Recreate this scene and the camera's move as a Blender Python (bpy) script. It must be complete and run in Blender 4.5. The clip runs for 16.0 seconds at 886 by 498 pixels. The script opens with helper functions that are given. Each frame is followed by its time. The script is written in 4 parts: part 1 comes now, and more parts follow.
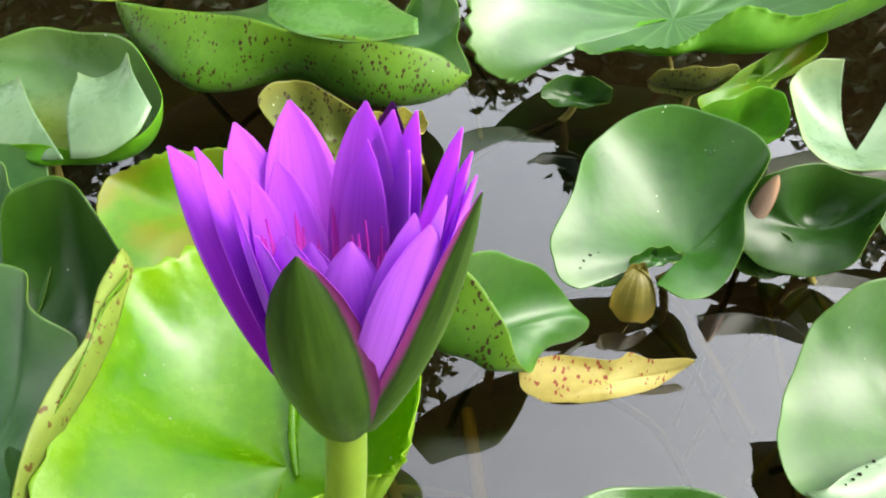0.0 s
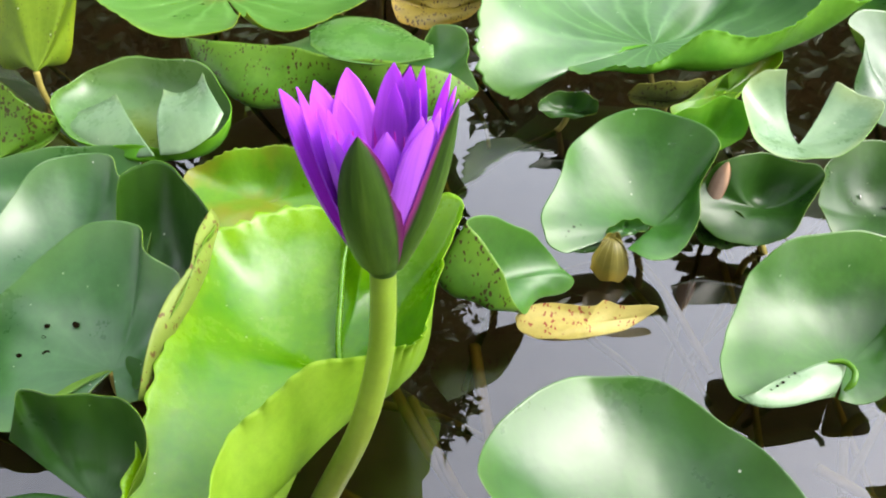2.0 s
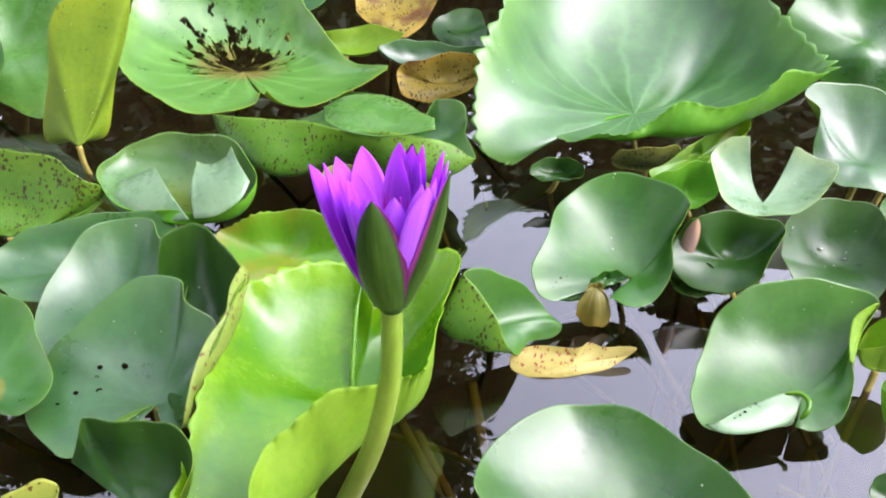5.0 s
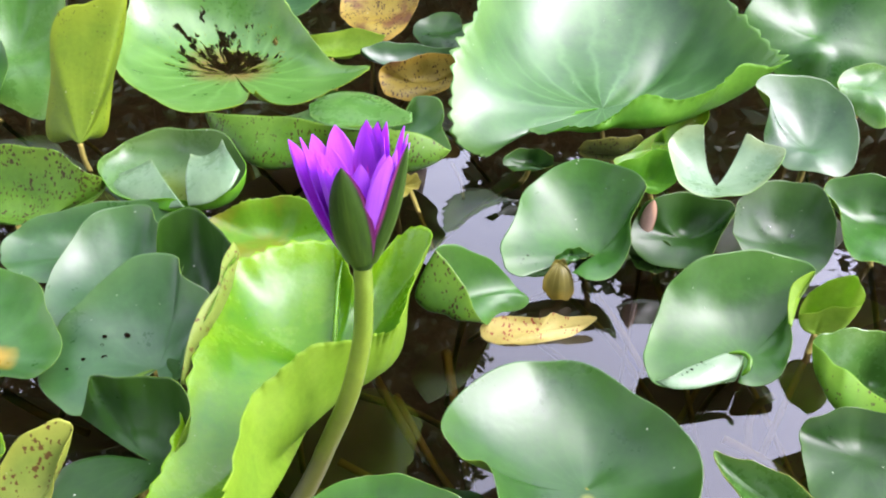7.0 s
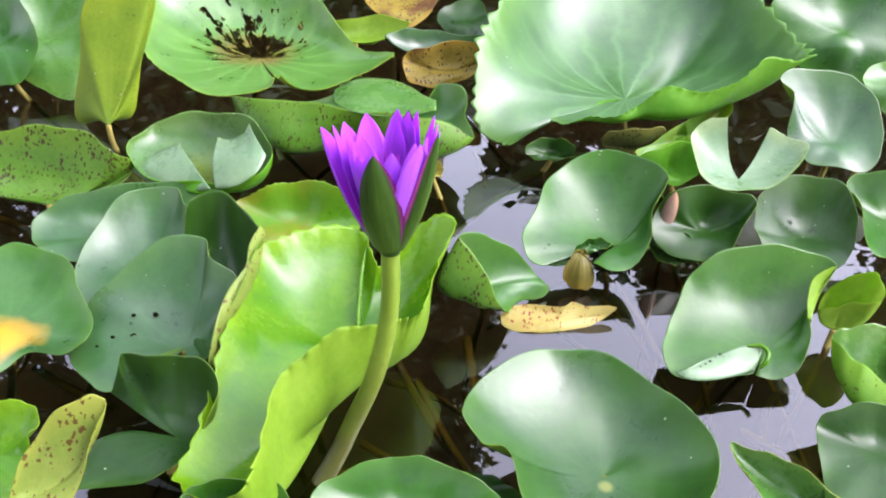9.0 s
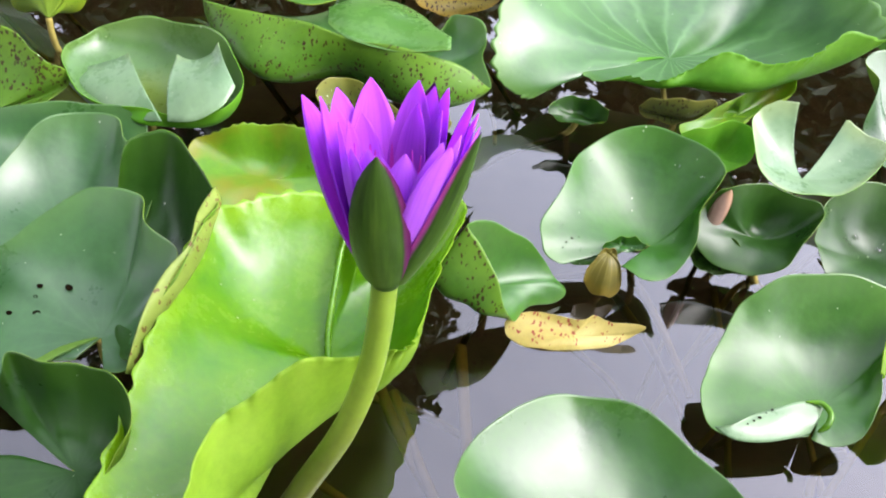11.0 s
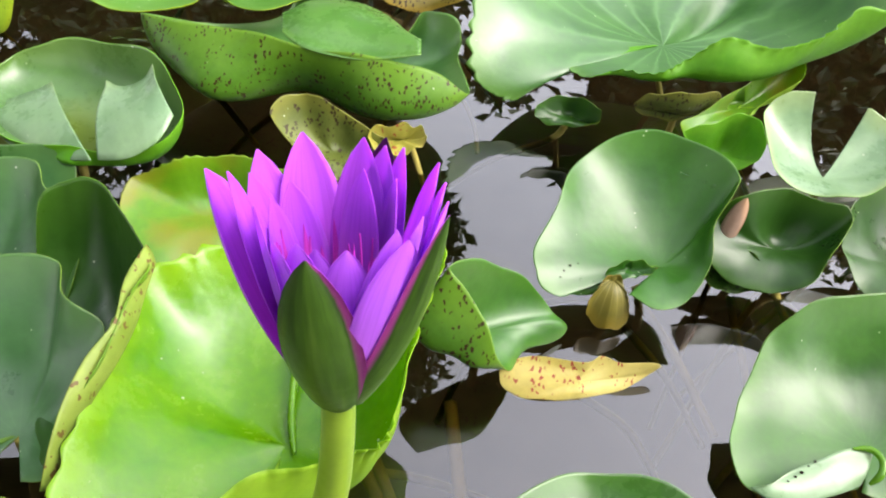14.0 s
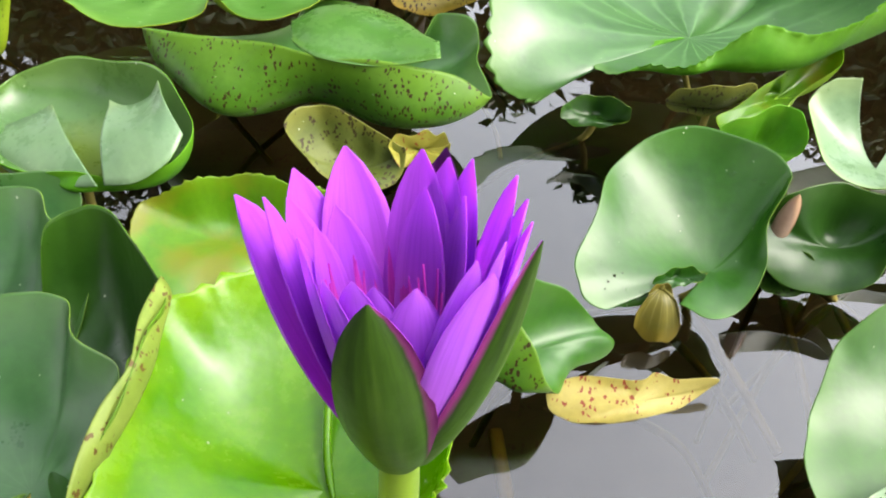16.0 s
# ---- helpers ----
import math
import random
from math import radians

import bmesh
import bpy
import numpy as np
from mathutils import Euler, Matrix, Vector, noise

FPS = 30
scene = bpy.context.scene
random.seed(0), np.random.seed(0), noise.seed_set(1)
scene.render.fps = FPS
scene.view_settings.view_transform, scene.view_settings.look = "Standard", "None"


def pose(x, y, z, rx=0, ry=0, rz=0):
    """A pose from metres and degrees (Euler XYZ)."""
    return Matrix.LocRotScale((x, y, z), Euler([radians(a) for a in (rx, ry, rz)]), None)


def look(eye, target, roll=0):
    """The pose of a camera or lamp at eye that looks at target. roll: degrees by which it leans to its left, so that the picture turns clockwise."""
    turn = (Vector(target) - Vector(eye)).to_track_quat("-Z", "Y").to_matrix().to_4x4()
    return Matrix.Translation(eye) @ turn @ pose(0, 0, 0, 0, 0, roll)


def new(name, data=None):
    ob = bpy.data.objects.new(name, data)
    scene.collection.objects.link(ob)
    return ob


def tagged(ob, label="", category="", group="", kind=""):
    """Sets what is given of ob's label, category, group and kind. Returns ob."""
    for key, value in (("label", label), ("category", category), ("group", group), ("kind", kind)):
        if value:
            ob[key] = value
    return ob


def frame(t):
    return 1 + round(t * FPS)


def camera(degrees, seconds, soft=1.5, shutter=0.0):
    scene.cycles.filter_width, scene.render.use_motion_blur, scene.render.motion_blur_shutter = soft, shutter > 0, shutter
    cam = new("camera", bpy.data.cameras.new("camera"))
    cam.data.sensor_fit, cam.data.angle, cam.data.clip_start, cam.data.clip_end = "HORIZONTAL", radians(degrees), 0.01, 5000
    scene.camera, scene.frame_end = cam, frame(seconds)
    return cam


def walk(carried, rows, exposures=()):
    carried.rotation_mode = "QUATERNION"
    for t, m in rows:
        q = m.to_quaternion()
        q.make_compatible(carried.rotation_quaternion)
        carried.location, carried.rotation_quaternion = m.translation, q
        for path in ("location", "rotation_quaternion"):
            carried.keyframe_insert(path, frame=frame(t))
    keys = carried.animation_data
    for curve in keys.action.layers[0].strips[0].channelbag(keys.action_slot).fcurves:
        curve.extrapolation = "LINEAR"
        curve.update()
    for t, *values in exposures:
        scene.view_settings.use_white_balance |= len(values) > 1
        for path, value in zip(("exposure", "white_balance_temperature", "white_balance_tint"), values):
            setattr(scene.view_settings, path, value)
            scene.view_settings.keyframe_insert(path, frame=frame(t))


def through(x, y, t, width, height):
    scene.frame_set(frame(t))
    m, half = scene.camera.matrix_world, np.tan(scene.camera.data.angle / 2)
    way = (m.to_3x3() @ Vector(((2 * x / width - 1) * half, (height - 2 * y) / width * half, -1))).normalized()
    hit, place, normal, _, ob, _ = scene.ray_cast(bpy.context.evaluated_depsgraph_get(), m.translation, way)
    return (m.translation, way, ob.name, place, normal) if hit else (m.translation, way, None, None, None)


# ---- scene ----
cam = camera(56.0, 16.0, soft=2.0)
PATH = [
    (0, (0.0061, -0.4473, 0.4660), (-0.0656, 1.1177, -0.7775), 7.61),
    (0.5, (0.0148, -0.4856, 0.4773), (-0.0781, 1.0819, -0.7620), 7.13),
    (1, (0.0211, -0.5281, 0.4980), (-0.0968, 1.0644, -0.7049), 6.22),
    (1.5, (0.0378, -0.5823, 0.5099), (-0.0880, 1.0304, -0.6658), 5.78),
    (2, (0.0367, -0.6231, 0.5140), (-0.1096, 0.9978, -0.6478), 5.31),
    (2.5, (0.0526, -0.6451, 0.5153), (-0.0910, 0.9848, -0.6341), 4.52),
    (3, (0.0454, -0.6585, 0.5242), (-0.1136, 0.9784, -0.6143), 4.56),
    (3.5, (0.0561, -0.6748, 0.5328), (-0.0911, 0.9698, -0.5958), 4.79),
    (4, (0.0407, -0.6847, 0.5472), (-0.1356, 0.9798, -0.5468), 4.29),
    (6.5, (0.0848, -0.7847, 0.5776), (-0.0888, 0.9280, -0.4409), 3.78),
    (7, (0.0887, -0.8025, 0.5811), (-0.0837, 0.9079, -0.4411), 3.49),
    (7.5, (0.0887, -0.8127, 0.5789), (-0.0956, 0.8944, -0.4474), 2.85),
    (8, (0.0865, -0.8190, 0.5875), (-0.1100, 0.8884, -0.4343), 2.81),
    (8.5, (0.0863, -0.8285, 0.5943), (-0.1190, 0.8756, -0.4316), 2.98),
    (11, (0.0230, -0.6124, 0.5348), (-0.0827, 0.9764, -0.6754), 12.37),
    (11.5, (0.0199, -0.5750, 0.5388), (-0.1009, 1.0130, -0.6708), 10.22),
    (12, (0.0159, -0.5518, 0.5398), (-0.0798, 1.0370, -0.6711), 11.00),
    (12.5, (0.0129, -0.5468, 0.5393), (-0.0879, 1.0421, -0.6697), 10.58),
    (13, (0.0261, -0.5303, 0.5334), (-0.0633, 1.0506, -0.6878), 9.13),
    (13.5, (0.0157, -0.5158, 0.5139), (-0.0732, 1.0517, -0.7253), 9.34),
    (14, (0.0168, -0.4941, 0.5081), (-0.0611, 1.0754, -0.7289), 9.58),
    (14.5, (0.0051, -0.4827, 0.4999), (-0.0861, 1.0914, -0.7309), 8.23),
    (15, (0.0015, -0.4708, 0.4858), (-0.0936, 1.1033, -0.7450), 7.31),
    (15.5, (0.0077, -0.4563, 0.4797), (-0.0756, 1.1223, -0.7451), 6.86),
    (16, (-0.0093, -0.4513, 0.4788), (-0.1066, 1.1262, -0.7473), 6.61),
]
walk(cam, [(t, look(eye, target, roll)) for t, eye, target, roll in PATH], [(0, 2.88, 7050, -5), (3, 2.98, 6500, 3), (6.5, 3.02, 6150, 13), (8.5, 3.02, 6150, 13), (11, 3.0, 6350, 8), (13.5, 2.96, 6850, 3), (16, 2.91, 7000, -3)])

# ---- world and light: a bright overcast sky and a weak wide sun ----
SUN_TURN, SUN_HIGH = radians(98), radians(50)
world = bpy.data.worlds.new("overcast_sky")
scene.world = world
world.use_nodes = True
wn, wl = world.node_tree.nodes, world.node_tree.links
sky = wn.new("ShaderNodeTexSky")
sky.sky_type, sky.sun_disc = "NISHITA", False
sky.sun_elevation, sky.sun_rotation = SUN_HIGH, SUN_TURN
sky.air_density, sky.dust_density, sky.ozone_density = 1.0, 3.0, 1.0
haze = wn.new("ShaderNodeHueSaturation")
haze.inputs["Saturation"].default_value = 0.32
wl.new(sky.outputs["Color"], haze.inputs["Color"])
cloud = wn.new("ShaderNodeMix")
cloud.data_type, cloud.blend_type = "RGBA", "MULTIPLY"
cloud.inputs[0].default_value, cloud.inputs[7].default_value = 1.0, (1.04, 0.97, 1.06, 1)
wl.new(haze.outputs["Color"], cloud.inputs[6])
wl.new(cloud.outputs[2], wn["Background"].inputs["Color"])
wn["Background"].inputs["Strength"].default_value = 0.15

sun_data = bpy.data.lights.new("sun", "SUN")
sun_data.energy, sun_data.angle, sun_data.color = 0.27, radians(72), (1.0, 0.97, 0.95)
sun = new("sun", sun_data)
sun_way = Vector((math.sin(SUN_TURN) * math.cos(SUN_HIGH), math.cos(SUN_TURN) * math.cos(SUN_HIGH), math.sin(SUN_HIGH)))
sun.matrix_world = Matrix.Translation((0, 0, 6)) @ (-sun_way).to_track_quat("-Z", "Y").to_matrix().to_4x4()


# ---- materials ----
def material(name):
    m = bpy.data.materials.new(name)
    m.use_nodes = True
    return m, m.node_tree.nodes, m.node_tree.links


def ramp(nodes, stops):
    r = nodes.new("ShaderNodeValToRGB")
    r.color_ramp.elements[0].position, r.color_ramp.elements[0].color = stops[0][0], (*stops[0][1], 1)
    r.color_ramp.elements[1].position, r.color_ramp.elements[1].color = stops[-1][0], (*stops[-1][1], 1)
    for p, c in stops[1:-1]:
        e = r.color_ramp.elements.new(p)
        e.color = (*c, 1)
    return r


def noise_node(nodes, links, vector, scale, detail=4.0, rough=0.55):
    n = nodes.new("ShaderNodeTexNoise")
    n.inputs["Scale"].default_value, n.inputs["Detail"].default_value = scale, detail
    n.inputs["Roughness"].default_value = rough
    links.new(vector, n.inputs["Vector"])
    return n


def mixed(nodes, links, fac, a, b, blend="MIX"):
    x = nodes.new("ShaderNodeMix")
    x.data_type, x.blend_type = "RGBA", blend
    for sock, v in ((x.inputs[0], fac), (x.inputs[6], a), (x.inputs[7], b)):
        if isinstance(v, (int, float)):
            sock.default_value = v
        elif isinstance(v, tuple):
            sock.default_value = (*v, 1)
        else:
            links.new(v, sock)
    return x.outputs[2]


def number(nodes, links, op, a, b=0.0, c=0.0):
    m = nodes.new("ShaderNodeMath")
    m.operation = op
    for sock, v in zip(m.inputs, (a, b, c)):
        if isinstance(v, (int, float)):
            sock.default_value = v
        else:
            links.new(v, sock)
    return m.outputs[0]


def leaf_material(name, dark, light, rough=0.32, through=0.25, veins=0.08, specks=None, amount=0.0, blotch=None, blotch_size=0.5, holes=0.0, gloss=0.41, relief=0.03, edge=0.35, rot=None, crinkle=0.6, flecks=0.255, fresh=(0.94, 1.14, 0.74)):
    """Waxy leaf skin: mottled colour, veins that run out from the stalk, specks of decay, a little light let through."""
    m, n, l = material(name)
    p = n["Principled BSDF"]
    co = n.new("ShaderNodeTexCoord")
    info = n.new("ShaderNodeObjectInfo")
    shift = n.new("ShaderNodeVectorMath")
    shift.operation = "ADD"
    l.new(co.outputs["Object"], shift.inputs[0])
    l.new(info.outputs["Random"], shift.inputs[1])
    place = shift.outputs[0]
    uv = n.new("ShaderNodeSeparateXYZ")
    l.new(co.outputs["UV"], uv.inputs[0])
    around = number(n, l, "ARCTAN2", uv.outputs[1], uv.outputs[0])
    out = number(n, l, "SQRT", number(n, l, "ADD", number(n, l, "MULTIPLY", uv.outputs[0], uv.outputs[0]), number(n, l, "MULTIPLY", uv.outputs[1], uv.outputs[1])))
    wob = noise_node(n, l, place, 25.0, 2.0)
    phase = number(n, l, "ADD", number(n, l, "MULTIPLY", around, 9.0), number(n, l, "MULTIPLY", wob.outputs[0], 1.6))
    line = number(n, l, "POWER", number(n, l, "ABSOLUTE", number(n, l, "COSINE", phase)), 14.0)
    fade = number(n, l, "SUBTRACT", 1.0, number(n, l, "MINIMUM", number(n, l, "MULTIPLY", out, 1.05), 1.0))
    vein = number(n, l, "MULTIPLY", line, fade)
    broad = noise_node(n, l, place, 16.0, 3.0)
    fine = noise_node(n, l, place, 140.0, 5.0, 0.65)
    wave = noise_node(n, l, place, 42.0, 2.0, 0.5)
    dark, light = (tuple(a * b for a, b in zip(shade, fresh)) for shade in (dark, light))
    tone = ramp(n, [(0.3, dark), (0.72, light)])
    l.new(broad.outputs[0], tone.inputs[0])
    colour = tone.outputs[0]
    grain = ramp(n, [(0.3, (0.9, 0.9, 0.9)), (0.7, (1.08, 1.08, 1.08))])
    l.new(fine.outputs[0], grain.inputs[0])
    colour = mixed(n, l, 1.0, colour, grain.outputs[0], "MULTIPLY")
    colour = mixed(n, l, number(n, l, "MULTIPLY", vein, veins), colour, tuple(min(1, c * 1.6 + 0.05) for c in light))
    margin = ramp(n, [(0.80, (0, 0, 0)), (1.0, (1, 1, 1))])
    l.new(number(n, l, "MULTIPLY_ADD", broad.outputs[0], 0.12, number(n, l, "SUBTRACT", out, 0.06)), margin.inputs[0])
    colour = mixed(n, l, number(n, l, "MULTIPLY", margin.outputs[0], edge), colour, tuple(a * b for a, b in zip(light, (2.0, 1.5, 1.0))))
    if blotch:
        b = noise_node(n, l, place, 9.0 / blotch_size / 2, 4.0, 0.6)
        br = ramp(n, [(0.5, (0, 0, 0)), (0.6, (1, 1, 1))])
        l.new(b.outputs[0], br.inputs[0])
        colour = mixed(n, l, br.outputs[0], colour, blotch)
    if flecks:
        dust = n.new("ShaderNodeTexVoronoi")
        dust.inputs["Scale"].default_value = 85.0
        l.new(place, dust.inputs["Vector"])
        bit = number(n, l, "LESS_THAN", number(n, l, "ADD", dust.outputs["Distance"], number(n, l, "MULTIPLY", wave.outputs[0], 0.5)), flecks)
        colour = mixed(n, l, number(n, l, "MULTIPLY", bit, 0.7), colour, (0.42, 0.46, 0.36))
    if rot:
        u, v, reach, inner = rot
        far = number(n, l, "SQRT", number(n, l, "ADD", number(n, l, "POWER", number(n, l, "ABSOLUTE", number(n, l, "SUBTRACT", uv.outputs[0], u)), 2.0), number(n, l, "POWER", number(n, l, "ABSOLUTE", number(n, l, "SUBTRACT", uv.outputs[1], v)), 2.0)))
        far = number(n, l, "ADD", number(n, l, "DIVIDE", far, reach), number(n, l, "MULTIPLY_ADD", wob.outputs[0], 0.7, -0.35))
        soft = ramp(n, [(0.45, (1, 1, 1)), (1.0, (0, 0, 0))])
        l.new(far, soft.inputs[0])
        colour = mixed(n, l, soft.outputs[0], colour, inner)
    if specks:
        stretch = n.new("ShaderNodeMapping")
        stretch.inputs["Scale"].default_value = (1.0, 0.6, 0.6)
        l.new(place, stretch.inputs[0])
        warp = noise_node(n, l, place, 210.0, 2.0)
        bent = n.new("ShaderNodeVectorMath")
        bent.operation = "MULTIPLY_ADD"
        l.new(warp.outputs[1], bent.inputs[0])
        bent.inputs[1].default_value = (0.006, 0.006, 0.006)
        l.new(stretch.outputs[0], bent.inputs[2])
        v = n.new("ShaderNodeTexVoronoi")
        v.inputs["Scale"].default_value = 225.0
        l.new(bent.outputs[0], v.inputs["Vector"])
        patch = noise_node(n, l, place, 45.0, 3.0)
        size = number(n, l, "MULTIPLY", number(n, l, "MINIMUM", number(n, l, "SUBTRACT", patch.outputs[0], 0.36), 0.22), 1.9 * amount)
        on = number(n, l, "LESS_THAN", v.outputs["Distance"], size)
        colour = mixed(n, l, number(n, l, "MULTIPLY", on, 0.95), colour, specks)
    l.new(colour, p.inputs["Base Color"])
    rr = number(n, l, "MULTIPLY_ADD", fine.outputs[0], 0.14, number(n, l, "MULTIPLY_ADD", broad.outputs[0], 0.24, rough - 0.19))
    l.new(rr, p.inputs["Roughness"])
    p.inputs["IOR"].default_value = 1.55
    p.inputs["Specular IOR Level"].default_value = gloss
    height = number(n, l, "ADD", number(n, l, "MULTIPLY", vein, relief), number(n, l, "ADD", number(n, l, "MULTIPLY", fine.outputs[0], 0.07), number(n, l, "MULTIPLY_ADD", wave.outputs[0], crinkle, number(n, l, "MULTIPLY", broad.outputs[0], 0.6))))
    bump = n.new("ShaderNodeBump")
    bump.inputs["Strength"].default_value, bump.inputs["Distance"].default_value = 0.4, 0.0028
    l.new(height, bump.inputs["Height"])
    l.new(bump.outputs[0], p.inputs["Normal"])
    lucent = n.new("ShaderNodeBsdfTranslucent")
    l.new(mixed(n, l, 1.0, colour, (1.0, 1.0, 0.45), "MULTIPLY"), lucent.inputs[0])
    both = n.new("ShaderNodeMixShader")
    both.inputs[0].default_value = through
    l.new(p.outputs[0], both.inputs[1])
    l.new(lucent.outputs[0], both.inputs[2])
    last = both.outputs[0]
    if holes:
        polar = n.new("ShaderNodeCombineXYZ")
        l.new(number(n, l, "MULTIPLY", around, 7.0), polar.inputs[0])
        l.new(number(n, l, "MULTIPLY", out, 5.0), polar.inputs[1])
        gone = noise_node(n, l, polar.outputs[0], 1.0, 5.0, 0.7)
        sector = number(n, l, "COSINE", number(n, l, "SUBTRACT", around, 2.0))
        ring = number(n, l, "MULTIPLY", number(n, l, "SUBTRACT", 0.55, out), 0.35)
        eaten = number(n, l, "GREATER_THAN", number(n, l, "ADD", number(n, l, "MULTIPLY_ADD", sector, 0.12, gone.outputs[0]), ring), holes)
        clear = n.new("ShaderNodeBsdfTransparent")
        cut = n.new("ShaderNodeMixShader")
        l.new(eaten, cut.inputs[0])
        l.new(last, cut.inputs[1])
        l.new(clear.outputs[0], cut.inputs[2])
        last = cut.outputs[0]
    l.new(last, n["Material Output"].inputs[0])
    return m


RED = (0.022, 0.007, 0.002)
GREEN = leaf_material("leaf_green", (0.0110, 0.0500, 0.0036), (0.0280, 0.0880, 0.0078))
SATIN = leaf_material("leaf_satin_green", (0.0140, 0.0580, 0.0036), (0.0340, 0.0950, 0.0090), rough=0.36, gloss=0.42)
DOTTED = leaf_material("leaf_green_with_pale_dots", (0.0110, 0.0440, 0.0050), (0.0270, 0.0760, 0.0105), gloss=0.48, rot=(0.02, -0.08, 0.07, (0.13, 0.16, 0.03)))
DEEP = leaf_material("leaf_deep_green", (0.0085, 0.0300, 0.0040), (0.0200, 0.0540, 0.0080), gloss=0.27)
GREYGREEN = leaf_material("leaf_grey_green", (0.0180, 0.0530, 0.0200), (0.0390, 0.0900, 0.0370), gloss=0.50)
PALE = leaf_material("leaf_pale_green", (0.0400, 0.1000, 0.0200), (0.0720, 0.1440, 0.0384), rough=0.27)
SHEEN = leaf_material("leaf_bright_green", (0.0170, 0.0640, 0.0100), (0.0430, 0.1120, 0.0260), veins=0.5, relief=0.22, rough=0.39, gloss=0.68, edge=0.75)
BRIGHT = leaf_material("leaf_yellow_green", (0.0560, 0.1560, 0.0018), (0.1250, 0.2350, 0.0030), rough=0.26, through=0.4, gloss=0.42, veins=0.04, relief=0.0, crinkle=1.1)
LIME = leaf_material("leaf_lime", (0.175, 0.330, 0.018), (0.27, 0.44, 0.040), rough=0.42, through=0.65, edge=0.1, flecks=0.0, gloss=0.2, fresh=(1, 1, 1))
FRESH = leaf_material("leaf_fresh_green_underside", (0.070, 0.235, 0.010), (0.125, 0.33, 0.024), rough=0.42, through=0.5, edge=0.2, flecks=0.0, gloss=0.2, fresh=(1, 1, 1))
SPECKFRESH = leaf_material("leaf_speckled_lime_underside", (0.090, 0.235, 0.010), (0.150, 0.32, 0.022), rough=0.42, through=0.5, specks=(0.05, 0.035, 0.008), amount=0.62, edge=0.2, flecks=0.0, gloss=0.2, fresh=(1, 1, 1))
BROWNING = leaf_material("leaf_browning", (0.0520, 0.1280, 0.0045), (0.0920, 0.1720, 0.0075), through=0.3, blotch=(0.1300, 0.1500, 0.0080), blotch_size=0.6)
CUPPED = leaf_material("leaf_pale_cup", (0.0460, 0.0950, 0.0300), (0.0780, 0.1360, 0.0540), rough=0.3, rot=(0.0, 0.12, 0.5, (0.085, 0.135, 0.014)))
MILKY = leaf_material("leaf_milky_green", (0.105, 0.180, 0.085), (0.165, 0.245, 0.125), rough=0.3, fresh=(0.95, 1.0, 1.0))
SPECKGREEN = leaf_material("leaf_olive_speckled_green", (0.0400, 0.0860, 0.0090), (0.0700, 0.1250, 0.0160), rough=0.4, specks=(0.026, 0.018, 0.005), amount=1.0, gloss=0.2)
# lime skin with shade put into its colour, and dark specks
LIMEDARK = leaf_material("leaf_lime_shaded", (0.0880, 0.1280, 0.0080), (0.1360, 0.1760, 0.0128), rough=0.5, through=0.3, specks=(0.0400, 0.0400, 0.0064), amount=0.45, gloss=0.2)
UNDER = leaf_material("leaf_underside", (0.0480, 0.0920, 0.0112), (0.0880, 0.1440, 0.0224), rough=0.45, gloss=0.2)
SPECKLED = leaf_material("leaf_speckled_underside", (0.0360, 0.0880, 0.0080), (0.0680, 0.1320, 0.0160), rough=0.38, specks=RED, amount=0.85, gloss=0.2)
SPECKOLIVE = leaf_material("leaf_speckled_olive", (0.0560, 0.0760, 0.0112), (0.1040, 0.1240, 0.0256), rough=0.45, specks=(0.0280, 0.0176, 0.0064), amount=0.9, gloss=0.2, fresh=(1, 1, 1))
SPECKDARK = leaf_material("leaf_speckled_dark", (0.0160, 0.0400, 0.0064), (0.0360, 0.0720, 0.0120), rough=0.45, specks=(0.0080, 0.0080, 0.0040), amount=0.9, gloss=0.2)
YELLOWED = leaf_material("leaf_yellowed", (0.2200, 0.1800, 0.0350), (0.3200, 0.2800, 0.0850), rough=0.45, specks=(0.150, 0.022, 0.010), amount=0.85, blotch=(0.2000, 0.1900, 0.0300), edge=0.0, gloss=0.2, flecks=0.0, fresh=(1, 1, 1))
RUST = leaf_material("leaf_rusting", (0.1600, 0.1200, 0.0160), (0.2240, 0.1760, 0.0240), rough=0.45, specks=RED, amount=0.9, blotch=(0.0960, 0.0440, 0.0128), gloss=0.2, fresh=(1, 1, 1))
OLIVE = leaf_material("leaf_withered_olive", (0.0650, 0.0600, 0.0070), (0.1150, 0.1000, 0.0130), rough=0.45, veins=0.7, flecks=0.0, gloss=0.2, fresh=(1, 1, 1))
BLOTCHED = leaf_material("leaf_with_rot", (0.0200, 0.0660, 0.0128), (0.0420, 0.1050, 0.0256), rot=(0.08, -0.35, 0.55, (0.42, 0.24, 0.012)))
EATEN = leaf_material("leaf_eaten", (0.0400, 0.1040, 0.0140), (0.0800, 0.1600, 0.0360), veins=0.5, holes=0.645, gloss=0.6, rot=(-0.06, 0.12, 0.34, (0.13, 0.085, 0.022)))
EATEN_UNDER = leaf_material("leaf_eaten_underside", (0.1200, 0.1600, 0.0096), (0.1920, 0.2400, 0.0160), rough=0.45, holes=0.645, gloss=0.2)
SPECKPALE = leaf_material("leaf_speckled_pale_rim", (0.11, 0.165, 0.02), (0.17, 0.22, 0.04), rough=0.45, specks=(0.0720, 0.0360, 0.0080), amount=0.9, gloss=0.2, fresh=(1, 1, 1))
